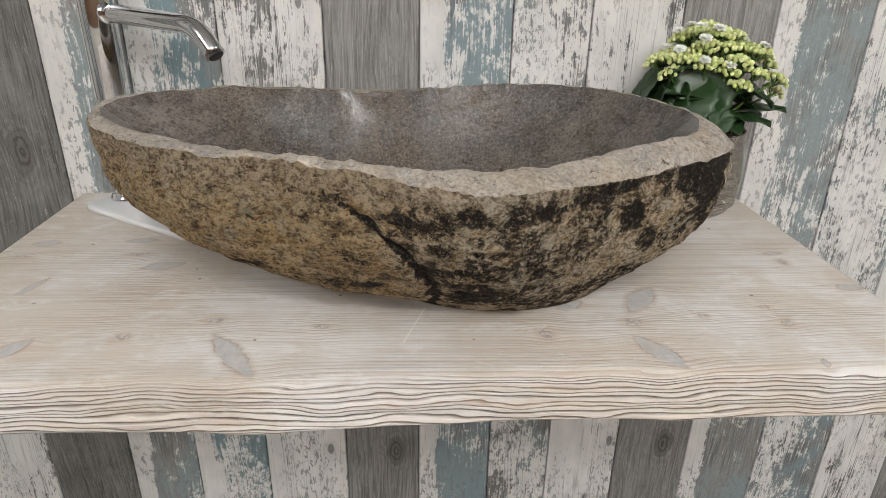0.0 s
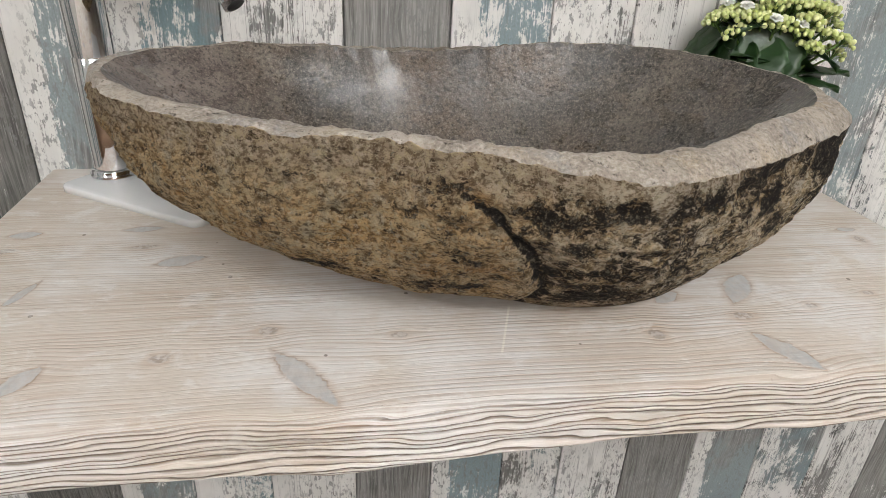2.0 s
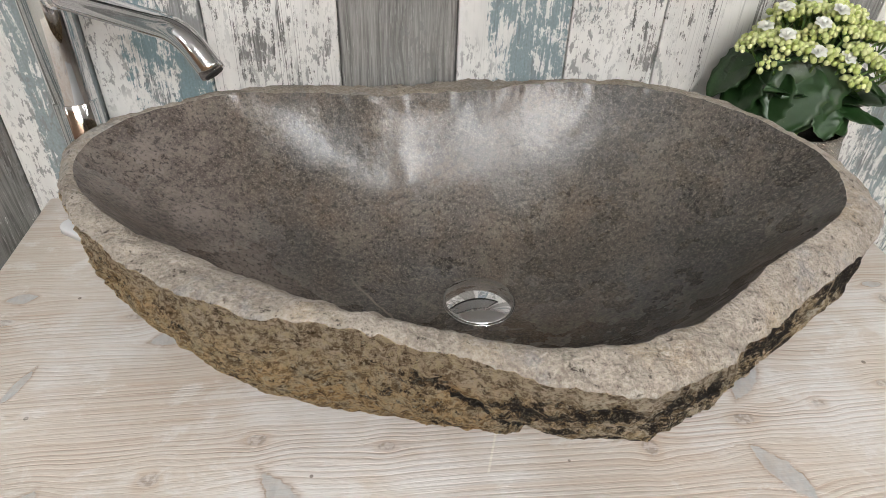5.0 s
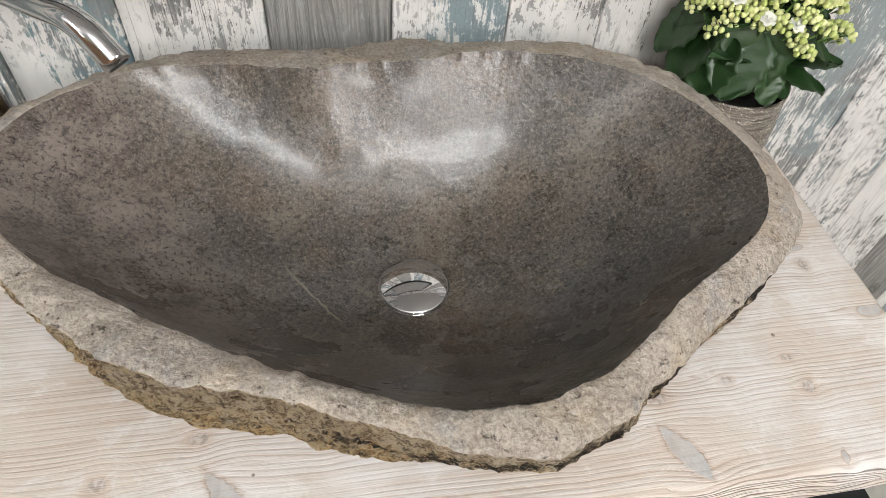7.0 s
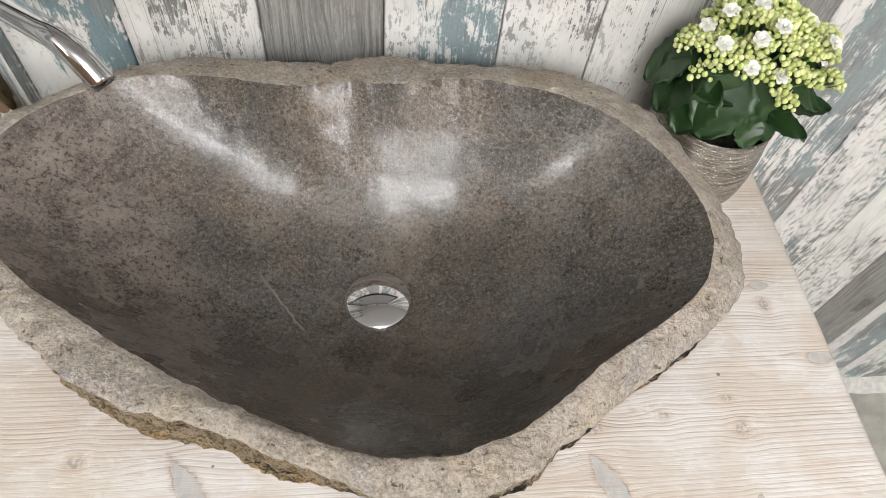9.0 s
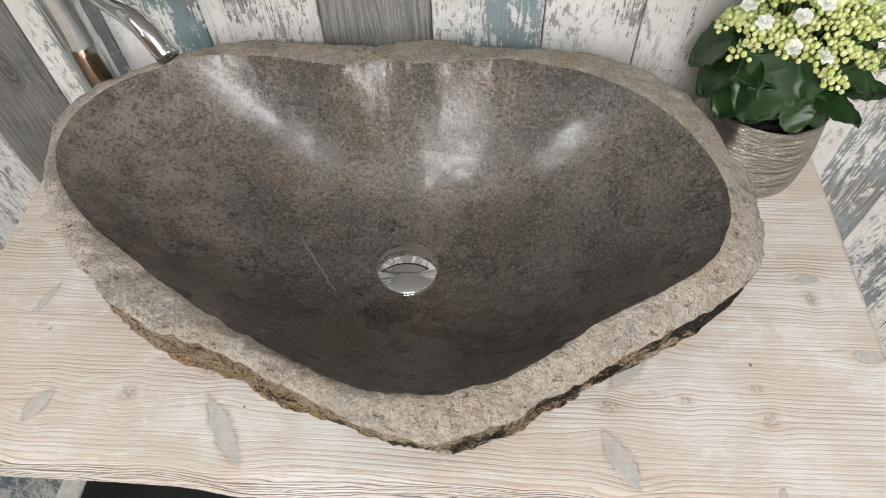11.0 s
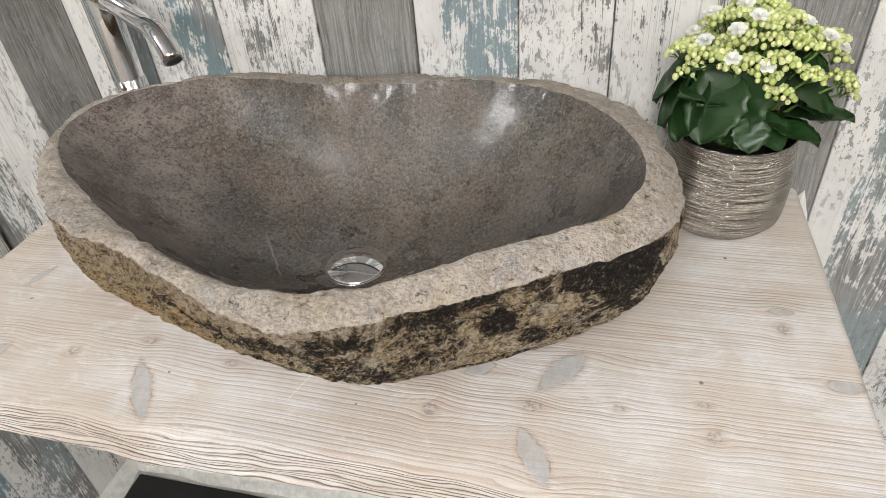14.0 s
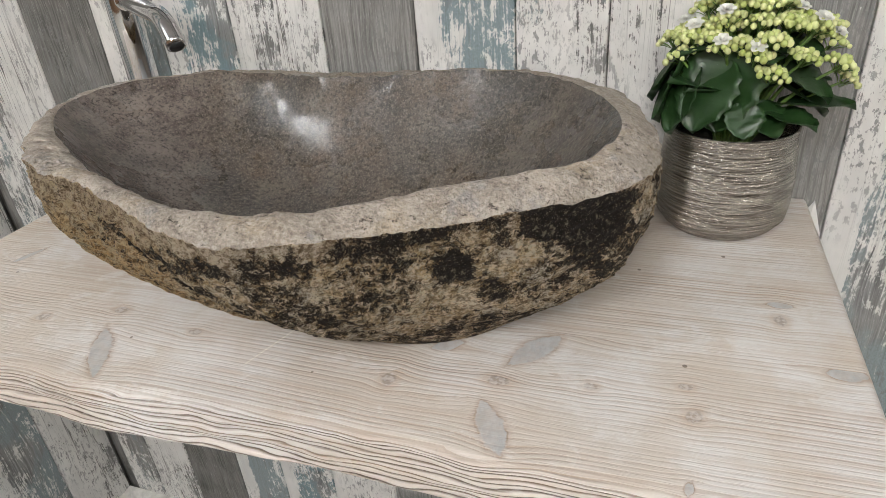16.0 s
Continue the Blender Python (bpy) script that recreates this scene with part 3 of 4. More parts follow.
def tube(points, radii, sides=16, cap=True):
    """A round tube through points, with a radius at each."""
    bm = bmesh.new()
    rings = []
    up = Vector((0, 0, 1))
    for i, p in enumerate(points):
        d = (Vector(points[min(i + 1, len(points) - 1)]) - Vector(points[max(i - 1, 0)])).normalized()
        u = d.cross(up)
        if u.length < 0.05:
            u = d.cross(Vector((0, 1, 0)))
        u.normalize()
        w = u.cross(d)
        r = radii[i] if isinstance(radii, (list, tuple)) else radii
        rings.append([bm.verts.new(Vector(p) + r * (math.cos(a) * u + math.sin(a) * w)) for a in (math.tau * k / sides for k in range(sides))])
    for a, b in zip(rings, rings[1:]):
        for k in range(sides):
            bm.faces.new((a[k], a[(k + 1) % sides], b[(k + 1) % sides], b[k]))
    if cap:
        bm.faces.new(rings[0][::-1])
        bm.faces.new(rings[-1])
    return bm


def fbm(x, y, z, scale, octaves=3):
    return noise.fractal(Vector((x, y, z)) * scale, 1.0, 2.0, octaves)


# ---- room ----
ROOM_X, ROOM_Y, FAR_X = 3.2, -2.6, -3.2
structure("floor", box((FAR_X - 0.1, ROOM_Y - 0.1, FLOOR - 0.1), (ROOM_X + 0.1, WALL + 0.15, FLOOR)), concrete, "pale grey-beige screed floor with a dusty matt surface", "floor")
structure("ceiling", box((FAR_X - 0.1, ROOM_Y - 0.1, CEIL), (ROOM_X + 0.1, WALL + 0.15, CEIL + 0.1)), ceiling_paint, "plain pale painted ceiling", "ceiling")
# unseen brown and grey walls close the room, dark to cut fill and reflections
structure("wall_south", box((FAR_X - 0.1, ROOM_Y - 0.1, FLOOR), (ROOM_X + 0.1, ROOM_Y, CEIL)), brown_wall, "plain brown panelled wall added out of view to darken reflections", "wall")
structure("wall_east", box((ROOM_X, ROOM_Y, FLOOR), (ROOM_X + 0.1, WALL + 0.15, CEIL)), dim_wall, "plain grey plastered wall added out of view to cut fill light", "wall")
wall_north = structure("wall_north", box((FAR_X, WALL + 0.012, FLOOR), (ROOM_X, WALL + 0.15, CEIL)), plank_dark, "wall clad in upright weathered boards with flaking white and teal paint", "wall")
structure("wall_far_west", box((FAR_X - 0.1, ROOM_Y, FLOOR), (FAR_X, WALL + 0.15, CEIL)), brown_wall, "plain brown panelled wall added out of view to darken reflections", "wall")
wall_west = structure("wall_west", box((SIDE - 0.1, 0.435, FLOOR), (SIDE - 0.012, WALL + 0.012, CEIL)), plank_dark, "short side wall clad in upright weathered boards with flaking paint", "wall")

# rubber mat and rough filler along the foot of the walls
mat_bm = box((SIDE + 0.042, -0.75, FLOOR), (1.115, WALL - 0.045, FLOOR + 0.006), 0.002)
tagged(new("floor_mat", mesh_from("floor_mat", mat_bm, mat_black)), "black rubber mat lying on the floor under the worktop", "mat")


def filler(name, a, b, out):
    """A lumpy bead of filler from a to b; out points into the room."""
    verts, faces = [], []
    steps = 90
    for i in range(steps + 1):
        c = Vector(a).lerp(Vector(b), i / steps)
        w = 0.034 + 0.012 * fbm(c.x, c.y, 3, 9)
        h = 0.03 + 0.008 * fbm(c.x, c.y, 8, 11)
        for dw, dh in ((0, h), (w * 0.35, h * 0.8), (w * 0.8, h * 0.35), (w, 0)):
            verts.append(c + Vector(out) * dw + Vector((0, 0, dh)))
    for i in range(steps):
        for k in range(3):
            faces.append((i * 4 + k, i * 4 + k + 1, i * 4 + k + 5, i * 4 + k + 4))
    structure(name, raw_mesh(name, verts, faces, caulk), caulk, "rough off-white filler along the foot of the wall", "trim")


filler("trim_north", (SIDE, WALL, FLOOR), (ROOM_X, WALL, FLOOR), (0, -1, 0))
filler("trim_west", (SIDE, WALL, FLOOR), (SIDE, 0.43, FLOOR), (1, 0, 0))

# ---- stone basin ----
# outline of the rim about its middle as a sum of waves (cosine, sine) round the stone
MID = Vector((0.0, 0.70))
OUTER = (0.2645, 0.0085, 0.0028, 0.0560, -0.011, -0.0038, 0.0179, 0.0075, -0.001, 0.0043, 0.0021, -0.0012, -0.0042, -0.0028, -0.0021, 0.0004, -0.0033, 0.0007, 0.0001, -0.0001, -0.0008, 0.0, -0.0005, -0.0008, -0.0008)
INNER = (0.2292, 0.0021, -0.0078, 0.0587, -0.0165, -0.0056, 0.0178, 0.013, -0.0064, 0.0029, 0.0034, 0.0015, -0.004, 0.0004, -0.0015, 0.0013, -0.0005, -0.0016, 0.0, -0.0002, -0.0013)
# heights of the two edges, as waves too: the rim falls outwards
OUTER_Z = (1.0172, -0.006, -0.0043, -0.0013, 0.0045, 0.0006, 0.0015)
INNER_Z = (1.0235, 0.0035, 0.0005, 0.0022, 0.0009, -0.001, 0.0032)
HOLLOW = 0.881


def wave(c, a, q=1.0):
    """Sum of waves at angle a; below the rim (q < 1) the finer waves die away."""
    return c[0] + sum((c[2 * k - 1] * math.cos(k * a) + c[2 * k] * math.sin(k * a)) * q ** max(0.0, 1.1 * k - 2.4) for k in range(1, len(c) // 2 + 1))


def ridge(x, y, z, scale):
    """Sharp crests between rounded hollows, 0 to about 1."""
    return 1 - abs(noise.noise(Vector((x, y, z)) * scale)) * 2.2


def rim_outer(a):
    u, v = math.cos(a), math.sin(a)
    corner = 0.003 * math.exp(-((a + math.pi + math.radians(13)) % math.tau - math.pi) ** 2 / math.radians(5) ** 2)
    r = wave(OUTER, a) + corner + 0.0034 * fbm(u * 0.3, v * 0.3, 1.0, 30, 4) + 0.0018 * fbm(u * 0.3, v * 0.3, 4.0, 120, 2)
    z = wave(OUTER_Z, a) - 0.002 + 0.0034 * fbm(u * 0.3, v * 0.3, 6.0, 18, 3) + 0.0022 * fbm(u * 0.3, v * 0.3, 8.0, 80, 3)
    return Vector((MID.x + r * u, MID.y + r * v, z))


def rim_inner(a):
    """Inner edge, knapped into shallow scallops."""
    u, v = math.cos(a) * 0.3, math.sin(a) * 0.3
    bite = 0.65 * ridge(u, v, 2.0, 17) + 0.35 * ridge(u, v, 5.0, 36)
    r = wave(INNER, a) - 0.0018 * (bite - 0.62) + 0.0007 * fbm(u, v, 11.0, 150, 2)
    z = wave(INNER_Z, a) + (0.0030 + 0.001 * math.sin(a)) * (bite - 0.62) + 0.001 * fbm(u, v, 13.0, 90, 2)
    return Vector((MID.x + r * math.cos(a), MID.y + r * math.sin(a), z))


def shell(a, h):
    """Outside of the stone at angle a, h from 0 at the foot to 1 at the rim."""
    u, v, u2, v2 = math.cos(a), math.sin(a), math.cos(2 * a), math.sin(2 * a)
    edge = rim_outer(a)
    foot = Vector((0.101 + 0.125 * u, 0.681 + 0.094 * v))
    power = 2.355 + 0.078 * u + 0.022 * v + 0.678 * u2 + 0.288 * v2
    f = 1 - (1 - h) ** power
    xy = foot.lerp(Vector((edge.x, edge.y)), f)
    z = TOP + (edge.z - TOP) * h
    fade = min(1.0, h * 5) * min(1.0, (1 - h) * 14)
    x, y = xy.x, xy.y
    # broad dents, split slabs that lean with the seam, crags and grit
    lean = x + 0.62 * (z - TOP)
    d = 0.005 * fbm(x, y, z, 11, 2) + 0.0026 * fbm(x, y, z, 38, 3) + 0.0016 * fbm(x, y, z, 110, 3)
    d += (0.0024 - 0.0006 * u) * (ridge(lean * 0.5, y, z * 1.6, 42) - 0.6) + 0.0016 * (ridge(x, y, z * 1.5, 120) - 0.6)
    d += (0.0033 + 0.0024 * u - 0.0007 * v - 0.0056 * u2 + 0.0053 * v2) * math.sin(math.pi * h)
    if v < 0:
        # a seam that runs down the front to a hollow at the foot
        w = z - TOP - 0.033
        off = x - (SEAM[0] + SEAM[1] * w + SEAM[2] * w * w + 0.006 * fbm(0.3, y, z, 30, 2))
        d -= 0.011 * math.exp(-(off / 0.006) ** 2) * max(0.0, 1 - h * 1.12) ** 0.5
        d += 0.006 * math.exp(-((off + 0.016) / 0.014) ** 2) * max(0.0, 1 - h * 1.5) ** 0.5
        d -= 0.022 * math.exp(-((x - SEAM[0] + 0.006) / 0.026) ** 2) * max(0.0, 1 - h * 7)
    return Vector((x + u * d * fade, y + v * d * fade, z))


def grid_mesh(name, rows, material, closed_end=None):
    """Rings of points, each ring closed; closed_end adds a last point."""
    count = len(rows[0])
    verts = [v for row in rows for v in row]
    faces = []
    for i in range(len(rows) - 1):
        for k in range(count):
            j = (k + 1) % count
            faces.append((i * count + k, i * count + j, (i + 1) * count + j, (i + 1) * count + k))
    if closed_end is not None:
        verts.append(closed_end)
        last = (len(rows) - 1) * count
        faces += [(last + k, last + (k + 1) % count, len(verts) - 1) for k in range(count)]
    return raw_mesh(name, verts, faces, material)


def build_basin():
    at = Vector((0.03, 0.70, TOP))
    basin = thing("stone_basin", at, "boat-shaped river-stone washbasin, rough mottled outside, polished dark inside", "washbasin")
    count = 560
    angles = [-math.tau * i / count for i in range(count)]
    hs = [1 - (i / 84) ** 1.2 for i in range(85)]
    rows = [[shell(a, h) for a in angles] for h in hs]
    outer = grid_mesh("outer_shell", rows, rind, Vector((0.03, 0.695, TOP)))
    rings = []
    for i in range(15):
        s = i / 14
        ring = []
        for a in angles:
            p = rim_outer(a).lerp(rim_inner(a), s)
            p.z += (0.0036 - 0.0014 * math.sin(a) + 0.0022 * fbm(p.x, p.y, 2, 50, 3) + 0.0012 * fbm(p.x, p.y, 5, 170, 2)) * math.sin(math.pi * s) ** 0.7
            ring.append(p)
        rings.append(ring)
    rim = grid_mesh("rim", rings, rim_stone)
    drain = Vector((0.016, 0.69))
    bowl_rows = []
    for i in range(64):
        q = (1 - i / 64) ** 0.85
        ring = []
        for a in angles:
            r = wave(INNER, a, q)
            calm = Vector((MID.x + r * math.cos(a), MID.y + r * math.sin(a), wave(INNER_Z, a)))
            e = calm.lerp(rim_inner(a), max(0.0, (q - 0.93) / 0.07) ** 2)
            arm = (Vector((e.x, e.y)) - drain).length
            xy = drain.lerp(Vector((e.x, e.y)), q)
            # steep near the rim, easing into a shallow floor
            fall = 1 - q ** 2.5
            z = e.z + (HOLLOW + 0.003 * min(1.0, arm * q / 0.1) - e.z) * fall
            wav = (0.0016 * fbm(xy.x, xy.y, z, 13, 2) + 0.0005 * fbm(xy.x, xy.y, z, 60, 2)) * min(1, (1 - q) * 8) * min(1, q * 3)
            ring.append(Vector((xy.x, xy.y, z + wav)))
        bowl_rows.append(ring)
    bowl = grid_mesh("bowl", bowl_rows, bowl_stone, Vector((drain.x, drain.y, HOLLOW)))
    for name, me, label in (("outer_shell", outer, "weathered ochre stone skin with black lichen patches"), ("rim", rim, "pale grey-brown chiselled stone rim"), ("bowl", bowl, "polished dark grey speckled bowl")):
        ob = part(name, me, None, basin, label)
        ob.matrix_parent_inverse = Matrix.Translation(-at)
    return basin


build_basin()

plug = thing("drain_plug", (0.016, 0.69, HOLLOW), "domed chrome drain plug in the stone basin", "drain")
part("collar", lathe([(0.0, 0.0), (0.033, 0.0), (0.0345, 0.002), (0.034, 0.004), (0.030, 0.0045)], 48), chrome, plug)
CURVE = 0.066
dome = [(CURVE * math.sin(t), 0.0055 - CURVE * math.cos(0.5305) + CURVE * math.cos(t)) for t in (0.5305 * (1 - i / 16) for i in range(16))] + [(0.0004, 0.0055 + CURVE * (1 - math.cos(0.5305)))]
part("cap", lathe([(0.031, 0.0025), (0.0335, 0.003), (0.0337, 0.0045)] + dome, 48, True, True), chrome, plug, "mirror-bright domed cap")

# ---- worktop ----
LEFT, RIGHT, BACK = -0.473, 0.508, WALL - 0.002
JOINT = 0.635     # glue line between the two planks
# knots: x, y, half length, half width, lean in degrees, filled with grey
KNOTS = ((-0.150, 0.516, 0.042, 0.0105, 125, 1), (0.231, 0.509, 0.031, 0.011, 118, 1), (0.247, 0.607, 0.034, 0.012, 53, 1), (0.49, 0.630, 0.017, 0.009, 5, 1),
         (0.134, 0.542, 0.009, 0.0065, 100, 0), (0.376, 0.555, 0.008, 0.006, 60, 0), (0.45, 0.695, 0.009, 0.0055, 95, 0), (0.452, 0.72, 0.013, 0.005, 0, 1),
         (-0.435, 0.735, 0.012, 0.005, 5, 0), (-0.31, 0.735, 0.013, 0.005, 5, 0), (-0.389, 0.652, 0.024, 0.0045, 70, 1), (-0.345, 0.532, 0.02, 0.009, 60, 1),
         (-0.256, 0.549, 0.008, 0.006, 20, 0), (-0.077, 0.562, 0.007, 0.0045, 0, 0), (-0.27, 0.703, 0.024, 0.010, 15, 1), (0.224, 0.561, 0.010, 0.006, 0, 0),
         (0.298, 0.571, 0.006, 0.0045, 0, 0), (0.17, 0.597, 0.016, 0.008, 30, 1), (0.372, 0.486, 0.009, 0.003, 80, 1), (-0.18, 0.578, 0.008, 0.006, 0, 0),
         (-0.32, 0.776, 0.022, 0.006, 5, 1), (-0.43, 0.77, 0.016, 0.008, 10, 1), (0.37, 0.587, 0.006, 0.004, 0, 0))


def front_edge(x):
    return 0.479 + 0.004 * fbm(x, 0, 0, 3.5, 2) - 0.004 * math.exp(-((x + 0.13) / 0.03) ** 2) - 0.003 * math.exp(-((x - 0.24) / 0.025) ** 2)


def plank_mesh(y0, y1, live, seed, at):
    """One plank of the worktop from y0 (far) to y1 (near); the near one has a live front edge."""
    knots = [k for k in KNOTS if min(y0, y1) - 0.03 < k[1] < max(y0, y1) + 0.01 and (k[1] > JOINT) != live]
    xs = [LEFT + (RIGHT - LEFT) * i / 330 for i in range(331)]
    depth, face = int(abs(y0 - 0.48 if live else y0 - y1) / 0.0028), 30 if live else 4
    row = depth + face + 2
    verts, faces = [], []
    data = {"ring": [], "knot": [], "filler": [], "face": []}
    for x in xs:
        yf = front_edge(x) + 0.006 if live else y1
        thick = 0.0505 + 0.004 * fbm(x, 2, 0, 4, 2)
        end = min(x - LEFT, RIGHT - x)
        drop = 0.003 * max(0.0, 1 - end / 0.005) ** 2
        for j in range(row):
            on = 0.0
            if j <= depth:
                y, z = y0 + (yf - y0) * j / depth, TOP - drop
                along = y
            elif j < row - 1:
                s = (j - depth) / face
                on = min(1.0, (j - depth) / 4)
                if live:
                    # rounded upper arris, a face that leans out a little, soft lower arris
                    y = yf - 0.010 * math.sin(min(1.0, s * 6.0) * math.pi / 2) - 0.004 * s + 0.012 * max(0.0, (s - 0.86) / 0.14) ** 2
                    along = yf - 0.002 - thick * s * 1.2
                    y -= 0.0022 * fbm(x * 0.25, along * 3, 4, 30, 3)
                    z = TOP - drop - thick * (s ** 1.12)
                else:
                    y, z, along = yf, TOP - drop - thick * s, yf - thick * s
            else:
                y, z, along, on = y0, TOP - drop - thick, y0, 1.0
            g = along + seed + 0.011 * fbm(x * 0.5, along * 1.3, 1 + seed, 2.6, 2) + 0.0016 * fbm(x, along * 2, 7 + seed, 6, 2)
            if on:
                g += (0.008 * fbm(x, along * 2, 9, 9, 2) + 0.0022 * fbm(x * 0.6, along * 2, 5, 45, 2)) * on
            kd, fd = 9.0, 9.0
            for kx, ky, ka, kb, lean, grey in knots:
                dx, dy = x - kx, along - ky
                if abs(dx) < 0.14 and abs(dy) < 0.12:
                    c, s2 = math.cos(math.radians(lean)), math.sin(math.radians(lean))
                    reach = math.hypot(ka * c, kb * s2) * 1.1 + 0.008
                    tall = math.hypot(ka * s2, kb * c)
                    cx = dx - (dy * c / s2 if abs(s2) > 0.5 and abs(dy) < tall else 0.0)
                    g -= 0.75 * kb * math.tanh(dy / (0.6 * tall)) * math.exp(-(cx / reach) ** 2 - max(0.0, abs(dy) - tall) / 0.02)
                    u, v = (dx * c + dy * s2) / ka, (-dx * s2 + dy * c) / kb
                    if grey:
                        fd = min(fd, abs(v) + u * u + on)
                    else:
                        kd = min(kd, math.hypot(u, v) + on)
            verts.append(Vector((x, y, z)) - at)
            for name, value in (("ring", g), ("knot", kd), ("filler", fd), ("face", on if live else 0.0)):
                data[name].append(value)
    for i in range(len(xs) - 1):
        for j in range(row):
            k = (j + 1) % row
            faces.append((i * row + j, i * row + k, (i + 1) * row + k, (i + 1) * row + j))
    for i, flip in ((0, True), (len(xs) - 1, False)):
        loop = [i * row + j for j in range(row)]
        faces.append(tuple(loop[::-1] if flip else loop))
    me = raw_mesh("plank", verts, faces, pine)
    me.set_sharp_from_angle(angle=math.radians(50))
    for name, values in data.items():
        me.attributes.new(name, "FLOAT", "POINT").data.foreach_set("value", values)
    return me


def build_worktop():
    at = Vector((0.017, 0.72, TOP - 0.045))
    top = thing("worktop", at, "thick whitewashed brushed-pine worktop with grey filled knots", "worktop")
    part("plank", plank_mesh(BACK, JOINT, False, 3.0, at), None, top, "rear pine plank with a straight sawn joint")
    part("plank", plank_mesh(JOINT, 0.48, True, 0.0, at), None, top, "front pine plank with a wavy natural edge")
    return top


build_worktop()

# ---- tap on its ceramic plate ----
TAP = Vector((-0.383, 0.915, TOP))
AXIS = math.degrees(math.atan2(-0.562, 0.827))


def build_plate():
    bm = bmesh.new()
    pts = []
    for cx, cy, a0 in ((0.165, 0.026, 0), (-0.018, 0.026, 90), (-0.018, -0.042, 180), (0.165, -0.042, 270)):
        for k in range(7):
            a = math.radians(a0 + 15 * k)
            pts.append((cx + 0.012 * math.cos(a), cy + 0.012 * math.sin(a)))
    low = bm.faces.new([bm.verts.new((x, y, 0)) for x, y in pts])
    up = bmesh.ops.extrude_face_region(bm, geom=[low])
    for v in up["geom"]:
        if isinstance(v, bmesh.types.BMVert):
            v.co.z += 0.008
    edges = [e for e in bm.edges if e.verts[0].co.z > 0.007 and e.verts[1].co.z > 0.007]
    bmesh.ops.bevel(bm, geom=edges, offset=0.002, segments=3, profile=0.5, affect="EDGES")
    me = mesh_from("tap_plate", bm, ceramic)
    ob = tagged(new("tap_plate", me), "white glazed ceramic plate lying under the tap", "plate")
    ob.matrix_basis = pose(TAP.x, TAP.y, TOP, 0, 0, AXIS)


def build_tap():
    tap = thing("basin_tap", TAP + Vector((0, 0, 0.008)), "tall polished chrome basin tap with a slim angled spout", "tap")
    tap.rotation_euler.z = math.radians(AXIS)
    part("base_ring", lathe([(0.0, 0.0), (0.0262, 0.0), (0.0268, 0.0012), (0.0268, 0.0055), (0.0258, 0.007), (0.0252, 0.0075), (0.0252, 0.0105), (0.0235, 0.0125), (0.021, 0.013)], 64), chrome, tap)
    z = 0.14
    part("body", lathe([(0.0215, 0.012), (0.0215, z - 0.0012), (0.0208, z - 0.0006), (0.0208, z + 0.0006), (0.0215, z + 0.0012), (0.0215, 0.295), (0.0205, 0.300), (0.017, 0.302), (0.0, 0.302)], 64), chrome, tap, "mirror-polished round column with a fine joint")
    h = 0.247
    pts, n = [(0.015, 0, h)], 12
    pts += [(0.015 + 0.145 * (i + 1) / 6, 0, h - 0.001 * i) for i in range(6)]
    x, zz, turn = pts[-1][0], pts[-1][2], 0.0
    for i in range(n):
        turn += math.radians(48) / n
        x, zz = x + 0.0036 * math.cos(turn), zz - 0.0036 * math.sin(turn)
        pts.append((x, 0, zz))
    for i in range(3):
        x, zz = x + 0.006 * math.cos(turn), zz - 0.006 * math.sin(turn)
        pts.append((x, 0, zz))
    spout = part("spout", tube(pts, 0.0115, 32), chrome, tap)
    d = Vector((math.cos(turn), 0, -math.sin(turn)))
    tip = Vector(pts[-1])
    part("aerator", tube([tip - 0.002 * d, tip + 0.0012 * d], 0.0088, 24), dark_rubber, spout, "dark aerator mesh in the spout's mouth")
    part("collar", tube([(0.012, 0, h), (0.026, 0, h)], 0.0128, 32), chrome, tap)


build_plate()
build_tap()

# ---- potted plant ----
POT = Vector((0.405, 0.888, TOP))


def build_pot():
    pot = thing("plant_pot", POT, "silver-glazed round plant pot scored with fine horizontal lines", "plant pot")
    rng = random.Random(3)
    prof = [(0.0, 0.0), (0.046, 0.0), (0.052, 0.002), (0.0575, 0.007), (0.0615, 0.015)]
    for i in range(60):
        z = 0.016 + 0.092 * i / 59
        t = i / 59
        r = 0.0622 + 0.0045 * math.sin(math.pi * min(1, 0.15 + t * 0.95)) ** 0.8
        prof.append((r + rng.uniform(-0.00035, 0.00035), z))
    prof += [(0.0632, 0.1105), (0.0622, 0.112), (0.0608, 0.1112), (0.0605, 0.108), (0.06, 0.06), (0.055, 0.05)]
    prof = [(r * 1.06, z * 1.06) for r, z in prof]
    part("pot_wall", lathe(prof, 96), silver, pot)
    part("soil", lathe([(0.063, 0.092), (0.04, 0.097), (0.02, 0.096), (0.0004, 0.098)], 40, False, True), soil_dark, pot, "dark potting soil")
    return pot


